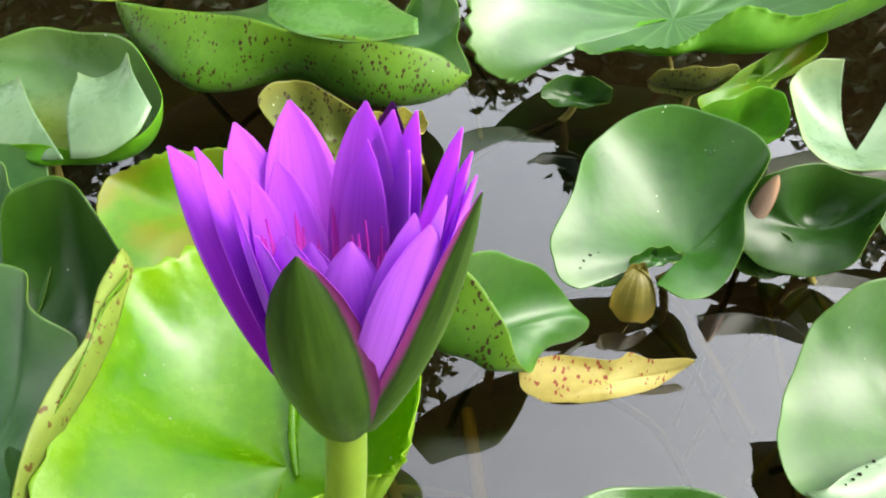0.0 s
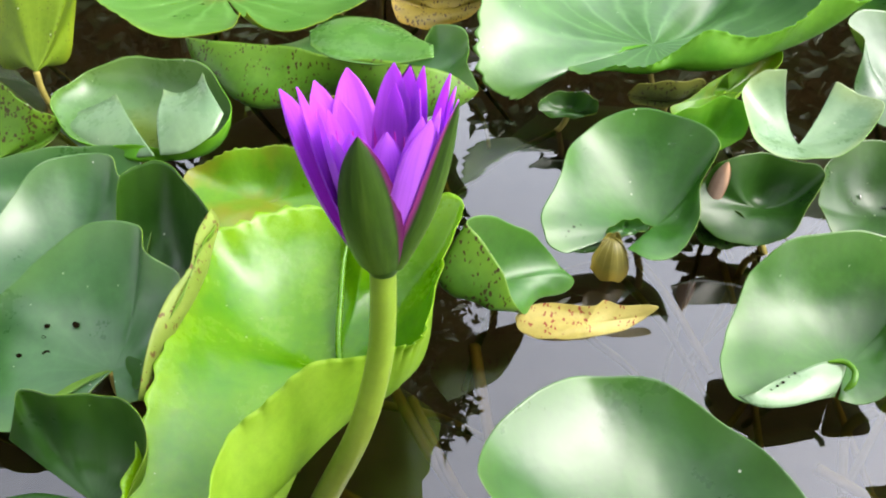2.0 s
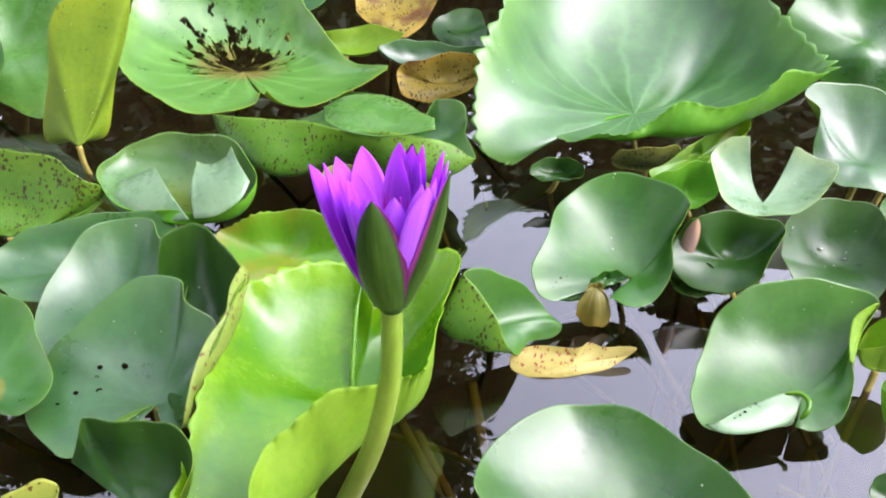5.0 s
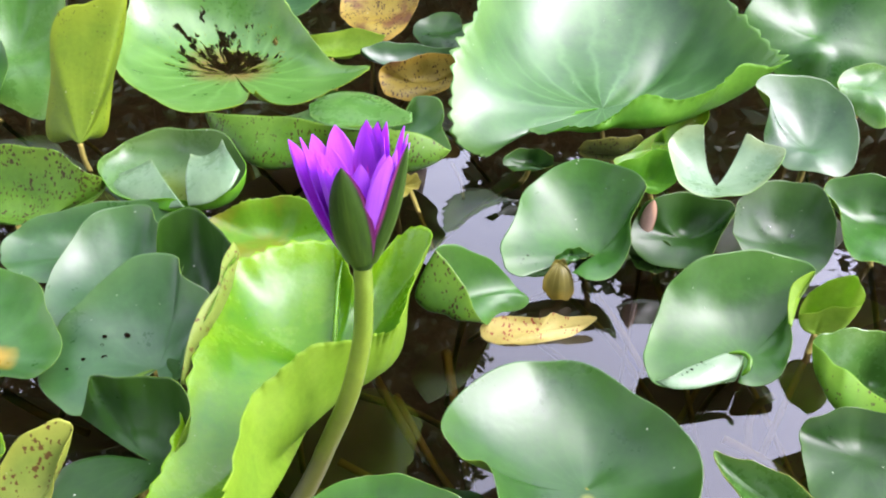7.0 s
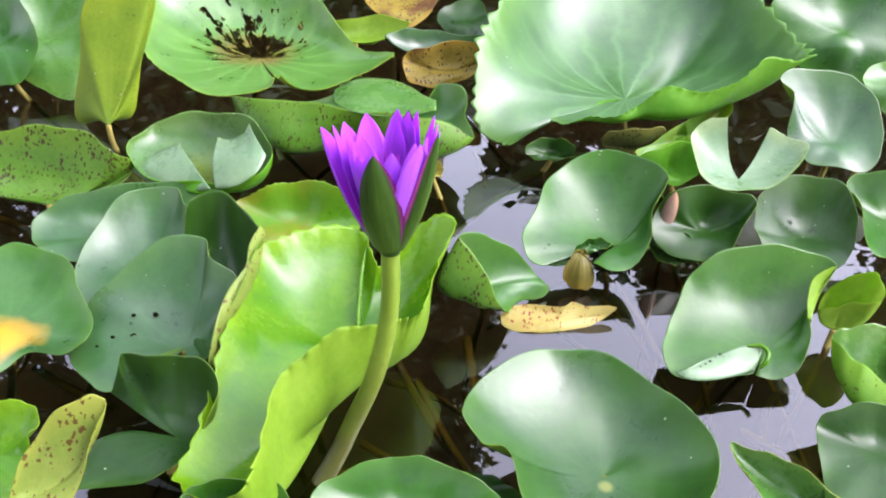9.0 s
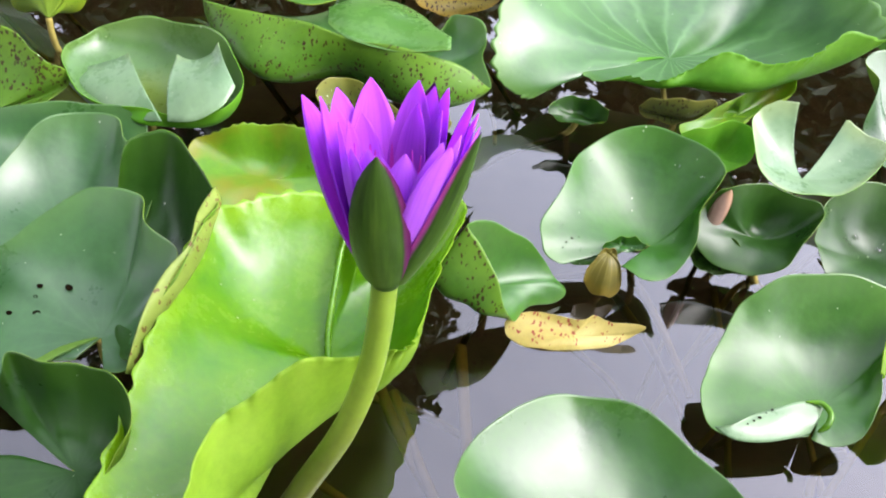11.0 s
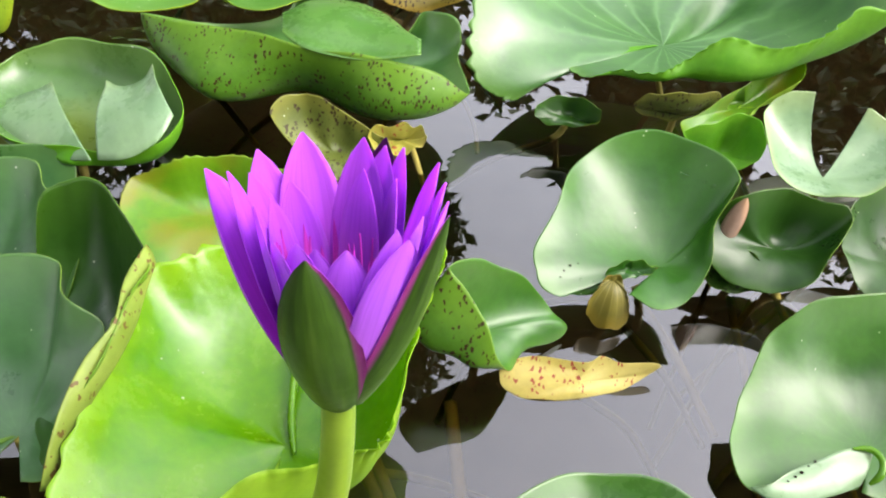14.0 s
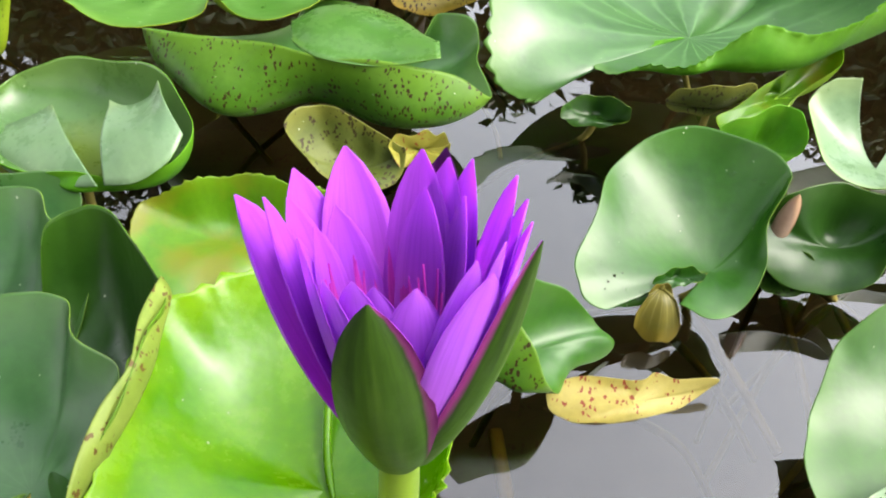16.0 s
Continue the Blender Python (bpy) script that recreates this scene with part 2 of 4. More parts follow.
STALK = leaf_material("stalk_skin", (0.1200, 0.1050, 0.0240), (0.2100, 0.1750, 0.0440), rough=0.7, through=0.0, veins=0.0, gloss=0.05, edge=0.0, flecks=0.0, fresh=(1, 1, 1))
STEM = leaf_material("flower_stem_skin", (0.0800, 0.1520, 0.0128), (0.1280, 0.2000, 0.0240), rough=0.35, through=0.1, veins=0.0, flecks=0.0, fresh=(1.15, 1.05, 0.7))


def browned_shaded(m):
    """Turns the foot of a stem olive-brown, in streaks: own browning plus painted shade."""
    n, l = m.node_tree.nodes, m.node_tree.links
    p = n["Principled BSDF"]
    co = n.new("ShaderNodeTexCoord")
    s = n.new("ShaderNodeSeparateXYZ")
    l.new(co.outputs["Generated"], s.inputs[0])
    streak = noise_node(n, l, co.outputs["Object"], 60.0, 3.0, 0.6)
    foot_tone = ramp(n, [(0.64, (1, 1, 1)), (0.94, (0, 0, 0))])
    l.new(number(n, l, "MULTIPLY_ADD", streak.outputs[0], 0.2, s.outputs[2]), foot_tone.inputs[0])
    skin = p.inputs["Base Color"].links[0].from_socket
    l.new(mixed(n, l, number(n, l, "MULTIPLY", foot_tone.outputs[0], 0.85), skin, (0.066, 0.064, 0.014)), p.inputs["Base Color"])


browned_shaded(STEM)
SEPAL = leaf_material("sepal_green", (0.0121, 0.0303, 0.0044), (0.0330, 0.0620, 0.0060), rough=0.4, through=0.1, veins=0.0, edge=0.0, gloss=0.14, flecks=0.0)
PINKISH = leaf_material("faded_pink_petal", (0.2100, 0.1350, 0.0950), (0.3000, 0.2250, 0.1700), rough=0.5, veins=0.0, flecks=0.0, fresh=(1, 1, 1))


def petal_material(name, low, high):
    m, n, l = material(name)
    p = n["Principled BSDF"]
    co = n.new("ShaderNodeTexCoord")
    uv = n.new("ShaderNodeSeparateXYZ")
    l.new(co.outputs["UV"], uv.inputs[0])
    grad = ramp(n, [(0.0, low), (0.75, high)])
    l.new(uv.outputs[1], grad.inputs[0])
    lines = n.new("ShaderNodeTexNoise")
    lines.inputs["Scale"].default_value = 1.0
    st = n.new("ShaderNodeMapping")
    st.inputs["Scale"].default_value = (26.0, 2.0, 1.0)
    l.new(co.outputs["UV"], st.inputs[0])
    l.new(st.outputs[0], lines.inputs["Vector"])
    shade = ramp(n, [(0.3, (0.9, 0.88, 0.92)), (0.7, (1.08, 1.07, 1.04))])
    l.new(lines.outputs[0], shade.inputs[0])
    colour = mixed(n, l, 1.0, grad.outputs[0], shade.outputs[0], "MULTIPLY")
    l.new(colour, p.inputs["Base Color"])
    p.inputs["Roughness"].default_value = 0.5
    p.inputs["Specular IOR Level"].default_value = 0.3
    bump = n.new("ShaderNodeBump")
    bump.inputs["Strength"].default_value, bump.inputs["Distance"].default_value = 0.3, 0.0006
    l.new(lines.outputs[0], bump.inputs["Height"])
    l.new(bump.outputs[0], p.inputs["Normal"])
    t = n.new("ShaderNodeBsdfTranslucent")
    l.new(colour, t.inputs[0])
    x = n.new("ShaderNodeMixShader")
    x.inputs[0].default_value = 0.66
    l.new(p.outputs[0], x.inputs[1])
    l.new(t.outputs[0], x.inputs[2])
    l.new(x.outputs[0], n["Material Output"].inputs[0])
    return m


PETAL = petal_material("petal_violet", (0.51, 0.15, 0.78), (0.51, 0.15, 0.76))
PETAL_IN = petal_material("petal_magenta", (0.60, 0.06, 0.62), (0.54, 0.11, 0.77))


def sepal_material(name, side):
    """Green sepal, streaked and darker to its margins, one of which turns pink. side: 1 the far margin, 0 the near one."""
    m = SEPAL.copy()
    m.name = name
    n, l = m.node_tree.nodes, m.node_tree.links
    p = n["Principled BSDF"]
    uv = n.new("ShaderNodeTexCoord")
    s = n.new("ShaderNodeSeparateXYZ")
    l.new(uv.outputs["UV"], s.inputs[0])
    st = n.new("ShaderNodeMapping")
    st.inputs["Scale"].default_value = (9.0, 2.2, 1.0)
    l.new(uv.outputs["UV"], st.inputs[0])
    streak = noise_node(n, l, st.outputs[0], 1.0, 4.0, 0.6)
    edge = number(n, l, "ABSOLUTE", number(n, l, "SUBTRACT", s.outputs[0], 0.5))
    tone = ramp(n, [(0.2, (0.050, 0.095, 0.010)), (0.45, (0.026, 0.060, 0.005)), (0.75, (0.010, 0.024, 0.003))])
    l.new(number(n, l, "ADD", number(n, l, "MULTIPLY", edge, 0.75), number(n, l, "MULTIPLY_ADD", streak.outputs[0], 0.8, number(n, l, "MULTIPLY_ADD", s.outputs[1], 0.22, -0.18))), tone.inputs[0])
    near = s.outputs[0] if side else number(n, l, "SUBTRACT", 1.0, s.outputs[0])
    r = ramp(n, [(0.93, (0, 0, 0)), (1.0, (1, 1, 1))])
    l.new(number(n, l, "MULTIPLY_ADD", streak.outputs[0], 0.06, near), r.inputs[0])
    l.new(mixed(n, l, r.outputs[0], tone.outputs[0], (0.24, 0.03, 0.17)), p.inputs["Base Color"])
    return m


PETAL_DARK = petal_material("petal_dark_purple", (0.0800, 0.0080, 0.1120), (0.0960, 0.0120, 0.1360))
SEPAL_PINK = sepal_material("sepal_with_pink_margin", 1)
SEPAL_ROSE = sepal_material("sepal_with_rose_margin", 0)
STAMEN = petal_material("stamen_magenta", (0.42, 0.012, 0.22), (0.60, 0.06, 0.55))

DROP, n_, l_ = material("water_bead")
n_["Principled BSDF"].inputs["Transmission Weight"].default_value = 1.0
n_["Principled BSDF"].inputs["Roughness"].default_value = 0.02
n_["Principled BSDF"].inputs["IOR"].default_value = 1.333
WATER, n_, l_ = material("pond_water")
fres = n_.new("ShaderNodeFresnel")
fres.inputs[0].default_value = 2.05
gl = n_.new("ShaderNodeBsdfGlossy")
gl.inputs["Roughness"].default_value = 0.0
cl = n_.new("ShaderNodeBsdfTransparent")
cl.inputs[0].default_value = (0.62, 0.52, 0.34, 1)
wm = n_.new("ShaderNodeMixShader")
l_.new(fres.outputs[0], wm.inputs[0])
l_.new(cl.outputs[0], wm.inputs[1])
l_.new(gl.outputs[0], wm.inputs[2])
l_.new(wm.outputs[0], n_["Material Output"].inputs[0])


def plain_material(name, dark, light, scale, rough=0.9, relief=0.02):
    m, n, l = material(name)
    co = n.new("ShaderNodeTexCoord")
    a = noise_node(n, l, co.outputs["Object"], scale, 6.0, 0.65)
    r = ramp(n, [(0.3, dark), (0.7, light)])
    l.new(a.outputs[0], r.inputs[0])
    l.new(r.outputs[0], n["Principled BSDF"].inputs["Base Color"])
    n["Principled BSDF"].inputs["Roughness"].default_value = rough
    b = n.new("ShaderNodeBump")
    b.inputs["Strength"].default_value, b.inputs["Distance"].default_value = 0.5, relief
    l.new(a.outputs[0], b.inputs["Height"])
    l.new(b.outputs[0], n["Principled BSDF"].inputs["Normal"])
    return m


MUD = plain_material("pond_mud", (0.018, 0.015, 0.011), (0.06, 0.048, 0.032), 12.0, 0.9, 0.003)
PIT = plain_material("rotten_pit", (0.002, 0.002, 0.001), (0.006, 0.004, 0.002), 400.0, 1.0, 0.0003)
PIT.node_tree.nodes["Principled BSDF"].inputs["Specular IOR Level"].default_value = 0.0
GRASS = plain_material("bank_grass", (0.03, 0.06, 0.015), (0.07, 0.11, 0.03), 6.0)
BARK = plain_material("tree_bark", (0.05, 0.04, 0.03), (0.12, 0.10, 0.07), 9.0)
CANOPY = leaf_material("tree_foliage", (0.012, 0.030, 0.007), (0.030, 0.055, 0.014), rough=0.5, veins=0.0, through=0.15, flecks=0.0)


# ---- making meshes ----
def mesh_object(name, verts, faces, mats, parent=None, label="", slots=None, uvs=None, smooth=True):
    me = bpy.data.meshes.new(name)
    me.from_pydata([tuple(v) for v in verts], [], faces)
    for m in mats:
        me.materials.append(m)
    if slots is not None:
        me.polygons.foreach_set("material_index", slots)
    if uvs is not None:
        layer = me.uv_layers.new(name="uv")
        idx = np.empty(len(me.loops), dtype=np.int32)
        me.loops.foreach_get("vertex_index", idx)
        layer.data.foreach_set("uv", np.asarray(uvs, dtype=np.float32)[idx].ravel())
    if smooth:
        me.polygons.foreach_set("use_smooth", [True] * len(me.polygons))
    me.update()
    ob = new(name, me)
    if parent:
        ob.parent = parent
        ob.location = -Vector(parent.location)
    if label:
        ob["label"] = label
    return ob


def smooth_line(points, steps, closed):
    """A Catmull-Rom line through the points."""
    pts = np.asarray(points, dtype=float)
    k = len(pts)
    out = []
    spans = k if closed else k - 1
    for i in range(spans):
        if closed:
            a, b, c, d = (pts[(i + j) % k] for j in (-1, 0, 1, 2))
        else:
            a, b, c, d = pts[max(i - 1, 0)], pts[i], pts[i + 1], pts[min(i + 2, k - 1)]
        for s in range(steps):
            t = s / steps
            out.append(0.5 * (2 * b + (c - a) * t + (2 * a - 5 * b + 4 * c - d) * t * t + (3 * b - a - 3 * c + d) * t ** 3))
    if not closed:
        out.append(pts[-1])
    return np.array(out)


def tube(points, radii, sides=10):
    pts = np.asarray(points, dtype=float)
    verts, faces = [], []
    for i, p in enumerate(pts):
        way = pts[min(i + 1, len(pts) - 1)] - pts[max(i - 1, 0)]
        way = way / np.linalg.norm(way)
        side = np.cross(way, (0.3, 0.9, 0.2))
        side = side / np.linalg.norm(side)
        up = np.cross(side, way)
        for s in range(sides):
            a = 2 * math.pi * s / sides
            verts.append(p + radii[i] * (math.cos(a) * side + math.sin(a) * up))
    for i in range(len(pts) - 1):
        for s in range(sides):
            q = (s + 1) % sides
            faces.append((i * sides + s, i * sides + q, (i + 1) * sides + q, (i + 1) * sides + s))
    faces.append(tuple(range(sides))[::-1])
    faces.append(tuple((len(pts) - 1) * sides + s for s in range(sides)))
    return verts, faces


LEAF_COUNT = [0]


def eased(values, width, closed):
    """The values along a rim, smoothed over that share of its length."""
    count = len(values)
    reach = int(width * count * 2)
    if reach < 1:
        return values
    weights = np.exp(-0.5 * (np.arange(-reach, reach + 1) / (width * count)) ** 2)
    wide = np.pad(values, reach, mode="wrap" if closed else "edge")
    return np.convolve(wide, weights / weights.sum(), mode="valid")


def blade(name, thing, centre, rim, top, under, notch=False, wall=0.3, saw=0.0, teeth=40, ruffle=0.0015, thick=0.0011, belly=0.0, bulge=(), pleat=0.002, even=1.0, folds=(), note=""):
    """A leaf blade. centre: where the stalk meets it. rim: bearing, reach and height of the rim, round the stalk, from one lip of the
    notch to the other. wall: 0 a cone, 1 a bowl with a steep wall. belly, bulge: how far the wall swells out past the rim.
    even: how far the dish inside the rim forgets the rim's bends. folds: bearing, spread and rise of ridges that run out from the stalk."""
    LEAF_COUNT[0] += 1
    seed = LEAF_COUNT[0] * 7.31
    c = np.array(centre)
    ctrl = [(c[0] + r * math.cos(radians(b)), c[1] + r * math.sin(radians(b)), h) for b, r, h in rim]
    line = smooth_line(ctrl, max(4, (420 if saw else 150) // len(ctrl)), not notch)
    count = len(line)
    mean = float(np.hypot(line[:, 0] - c[0], line[:, 1] - c[1]).mean())
    edges = [k / 15 * 0.93 for k in range(15)] + [0.93, 0.965, 0.985, 1.0]
    rings = len(edges) - 1
    top_v = np.zeros((rings + 1, count, 3))
    uvs = []
    bearing = np.arctan2(line[:, 1] - c[1], line[:, 0] - c[0])
    reaches, heights = np.hypot(line[:, 0] - c[0], line[:, 1] - c[1]), line[:, 2] - c[2]
    for j in range(rings + 1):
        rho = edges[j]
        far, high = eased(reaches, 0.13 * even * (1 - rho), not notch), eased(heights, 0.15 * even * (1 - rho), not notch)
        inner = np.stack([far * np.cos(bearing), far * np.sin(bearing), high], axis=1)
        hx = rho * (1 - wall) + wall * math.sin(rho * math.pi / 2)
        hz = rho ** (1.25 + 2.2 * wall)
        for i in range(count):
            d = inner[i]
            ease = min(1.0, 8 * min(i, count - 1 - i) / count) if notch else 1.0
            hxi = hx + belly * ease * math.sin(math.pi * rho ** 1.3)
            push = np.zeros(2)
            for at, spread, toward, far in bulge:
                off = (math.degrees(math.atan2(d[1], d[0])) - at + 180) % 360 - 180
                amount = far * math.exp(-(off / spread) ** 2) * math.sin(math.pi * rho ** 1.2)
                push += amount * np.array((math.cos(radians(toward)), math.sin(radians(toward))))
            bend = ruffle * rho ** 2 * math.sin(i / count * 2 * math.pi * 7 + seed) + 0.004 * rho * noise.noise(Vector((d[0] * rho * 16, d[1] * rho * 16, seed)))
            reach = math.hypot(d[0], d[1]) + 1e-6
            for at, spread, rise in folds:
                off = (math.degrees(math.atan2(d[1], d[0])) - at + 180) % 360 - 180
                bend += rise * math.exp(-(off / spread) ** 2) * math.sin(math.pi * min(1.0, rho ** 0.8))
            bend += pleat * 7.0 * rho ** 2.5 * (1.05 - rho) * noise.noise(Vector((1.5 * d[0] / reach, 1.5 * d[1] / reach, seed + 5)))
            turn = 2 * math.pi * i / count
            tooth = 1.0 + 0.03 * rho ** 6 * noise.noise(Vector((3.2 * math.cos(turn), 3.2 * math.sin(turn), seed + 9)))
            if saw:
                f = (i / count * teeth + 0.3 * noise.noise(Vector((i * 0.13, seed, 0)))) % 1.0
                tooth += saw * mean / (math.hypot(d[0], d[1]) + 0.3 * mean) * (1 - abs(2 * f - 1)) * rho ** 45 * max(0.0, 0.45 + 1.1 * noise.noise(Vector((i * 0.045, seed, 3))))
            p = np.array((c[0] + d[0] * hxi * tooth + push[0], c[1] + d[1] * hxi * tooth + push[1], c[2] + d[2] * hz * tooth + bend))
            top_v[j, i] = p
            a = math.atan2(d[1], d[0])
            uvs.append((rho * math.cos(a), rho * math.sin(a)))
    # normals for the thickness
    du = np.gradient(top_v, axis=1)
    if not notch:
        du = (np.roll(top_v, -1, axis=1) - np.roll(top_v, 1, axis=1))
    dv = np.gradient(top_v, axis=0)
    nor = np.cross(dv, du)
    nor[0] = nor[1].mean(axis=0)
    nor /= np.maximum(np.linalg.norm(nor, axis=2, keepdims=True), 1e-9)
    flat = nor[1:6].reshape(-1, 3).mean(axis=0)
    flip = flat[2] < 0
    if flip:
        nor = -nor
    taper = np.linspace(1.6, 0.55, rings + 1)[:, None, None]
    low_v = top_v - nor * thick * taper
    verts = list(top_v.reshape(-1, 3)) + list(low_v.reshape(-1, 3))
    uvs = uvs + uvs
    half = (rings + 1) * count
    faces, slots = [], []
    spans = count if not notch else count - 1

    def quad(a, b, cc, d, slot, turn):
        faces.append((a, b, cc, d) if not turn else (d, cc, b, a))
        slots.append(slot)
    for j in range(rings):
        for i in range(spans):
            k = (i + 1) % count
            a, b, cc, d = j * count + i, (j + 1) * count + i, (j + 1) * count + k, j * count + k
            quad(a, b, cc, d, 0, flip)
            quad(half + a, half + d, half + cc, half + b, 1, flip)
    for i in range(spans):
        k = (i + 1) % count
        a, b = rings * count + i, rings * count + k
        quad(a, half + a, half + b, b, 1, flip)
    if notch:
        for j in range(rings):
            a, b = j * count, (j + 1) * count
            quad(a, half + a, half + b, b, 1, flip)
            a, b = j * count + count - 1, (j + 1) * count + count - 1
            quad(a, b, half + b, half + a, 1, flip)
    return mesh_object(name, verts, faces, [top, under], thing, note, slots, uvs)


def leaf(label, centre, rim, top, under, lobes=(), **shape):
    """A lily leaf: its blade on a stalk that goes down to the mud, and lobes that are folded over."""
    c = centre
    thing = new("lily_leaf")
    thing.location = (c[0], c[1], 0.0)
    tagged(thing, label, "lily leaf", "lily leaves on the pond")
    blade("blade", thing, centre, rim, top, under, **shape)
    seed = LEAF_COUNT[0] * 7.31
    lean = 0.05 * math.sin(seed), 0.05 * math.cos(seed * 1.7)
    way = smooth_line([(c[0], c[1], c[2] - 0.0012), (c[0] + lean[0] * 0.3, c[1] + lean[1] * 0.3, c[2] * 0.4 - 0.03), (c[0] + lean[0] * 2, c[1] + lean[1] * 2, -0.12), (c[0] + lean[0] * 4, c[1] + lean[1] * 4, -0.268)], 6, False)
    v, f = tube(way, [0.0042] * len(way), 8)
    mesh_object("stalk", v, f, [STALK], thing)
    for at, edge, mat, back in lobes:
        blade("folded_lobe", thing, at, edge, mat, back, wall=0.3, note="lobe of the rim folded over")
    return thing


def turned_lobe(thing, fold, free, arch, top, under, note="lobe of the rim turned over"):
    """A lobe of the rim that is turned over: a bowed skin from the fold to its free edge."""
    across, along = 24, 12
    a = smooth_line(fold, 12, False)
    e = smooth_line(free, 12, False)
    pick = np.linspace(0, 1, across + 1)
    a = np.stack([np.interp(pick, np.linspace(0, 1, len(a)), a[:, k]) for k in range(3)], axis=1)
    e = np.stack([np.interp(pick, np.linspace(0, 1, len(e)), e[:, k]) for k in range(3)], axis=1)
    way = np.cross((a[-1] - a[0]), (e - a).mean(axis=0))
    way = way / np.linalg.norm(way)
    if way[2] < 0:
        way = -way
    grid = np.zeros((along + 1, across + 1, 3))
    for j in range(along + 1):
        t = j / along
        bow = arch * math.sin(math.pi * min(1.0, t * 1.08))
        for i in range(across + 1):
            grid[j, i] = a[i] + (e[i] - a[i]) * t + way * (bow + 0.0008 * noise.noise(Vector((i * 0.2, j * 0.15, arch * 900))))
    verts = list(grid.reshape(-1, 3)) + list((grid - way * 0.0009).reshape(-1, 3))
    n1 = (along + 1) * (across + 1)
    uvs = [(0.25 + 0.55 * j / along, i / across - 0.5) for j in range(along + 1) for i in range(across + 1)] * 2
    faces, slots = [], []
    u = grid[0, -1] - grid[0, 0]
    v = (grid[-1] - grid[0]).mean(axis=0)
    turn = np.cross(u, v)[2] < 0
    row = across + 1
    for j in range(along):
        for i in range(across):
            q = (j * row + i, j * row + i + 1, (j + 1) * row + i + 1, (j + 1) * row + i)
            low = tuple(n1 + x for x in q[::-1])
            faces += [q[::-1], low[::-1]] if turn else [q, low]
            slots += [0, 1]
    ring = [i for i in range(row)] + [j * row + across for j in range(1, along + 1)] + [along * row + i for i in range(across - 1, -1, -1)] + [j * row for j in range(along - 1, 0, -1)]
    for k in range(len(ring)):
        x, y = ring[k], ring[(k + 1) % len(ring)]
        faces.append((x, n1 + x, n1 + y, y) if not turn else (y, n1 + y, n1 + x, x))
        slots.append(1)
    return mesh_object("turned_lobe", verts, faces, [top, under], thing, note, slots, uvs)


def rolled_edge(thing, points):
    """The rolled lip of the notch, a pale ridge on the blade."""
    way = smooth_line(points, 8, False)
    v, f = tube(way, np.interp(np.linspace(0, 1, len(way)), (0, 0.2, 0.8, 1), (0.0008, 0.0026, 0.003, 0.0012)), 10)
    mesh_object("rolled_edge", v, f, [BRIGHT], thing, "pale rolled lip of the notch")


# ---- the setting: pond, mud, bank ----
def sheet(name, size, z, cells, mat, rough=0.0, label=""):
    verts, faces = [], []
    for j in range(cells + 1):
        for i in range(cells + 1):
            x, y = size * (2 * i / cells - 1), size * (2 * j / cells - 1)
            verts.append((x, y, z + rough * noise.noise(Vector((x * 1.7, y * 1.7, 0)))))
    for j in range(cells):
        for i in range(cells):
            a = j * (cells + 1) + i
            faces.append((a, a + 1, a + cells + 2, a + cells + 1))
    return tagged(mesh_object(name, verts, faces, [mat]), label, kind="structure")


sheet("water", 6.5, -0.018, 2, WATER, 0, "still dark pond water reflecting a pale sky")
sheet("pond_bed", 7.0, -0.28, 90, MUD, 0.03, "dark brown muddy pond bed")


def bank():
    verts, faces = [], []
    rings = [(5.6, -0.35), (6.0, 0.02), (6.4, 0.18), (9, 0.3), (30, 0.4), (2000, 0.4)]
    for r, z in rings:
        for i in range(72):
            a = 2 * math.pi * i / 72
            w = 1 + (0.04 * noise.noise(Vector((math.cos(a) * 2, math.sin(a) * 2, r))) if r < 100 else 0)
            verts.append((r * w * math.cos(a), r * w * math.sin(a), z))
    for j in range(len(rings) - 1):
        for i in range(72):
            k = (i + 1) % 72
            faces.append((j * 72 + i, j * 72 + k, (j + 1) * 72 + k, (j + 1) * 72 + i))
    tagged(mesh_object("ground", verts, faces, [GRASS]), "grassy bank round the pond", kind="structure")


bank()


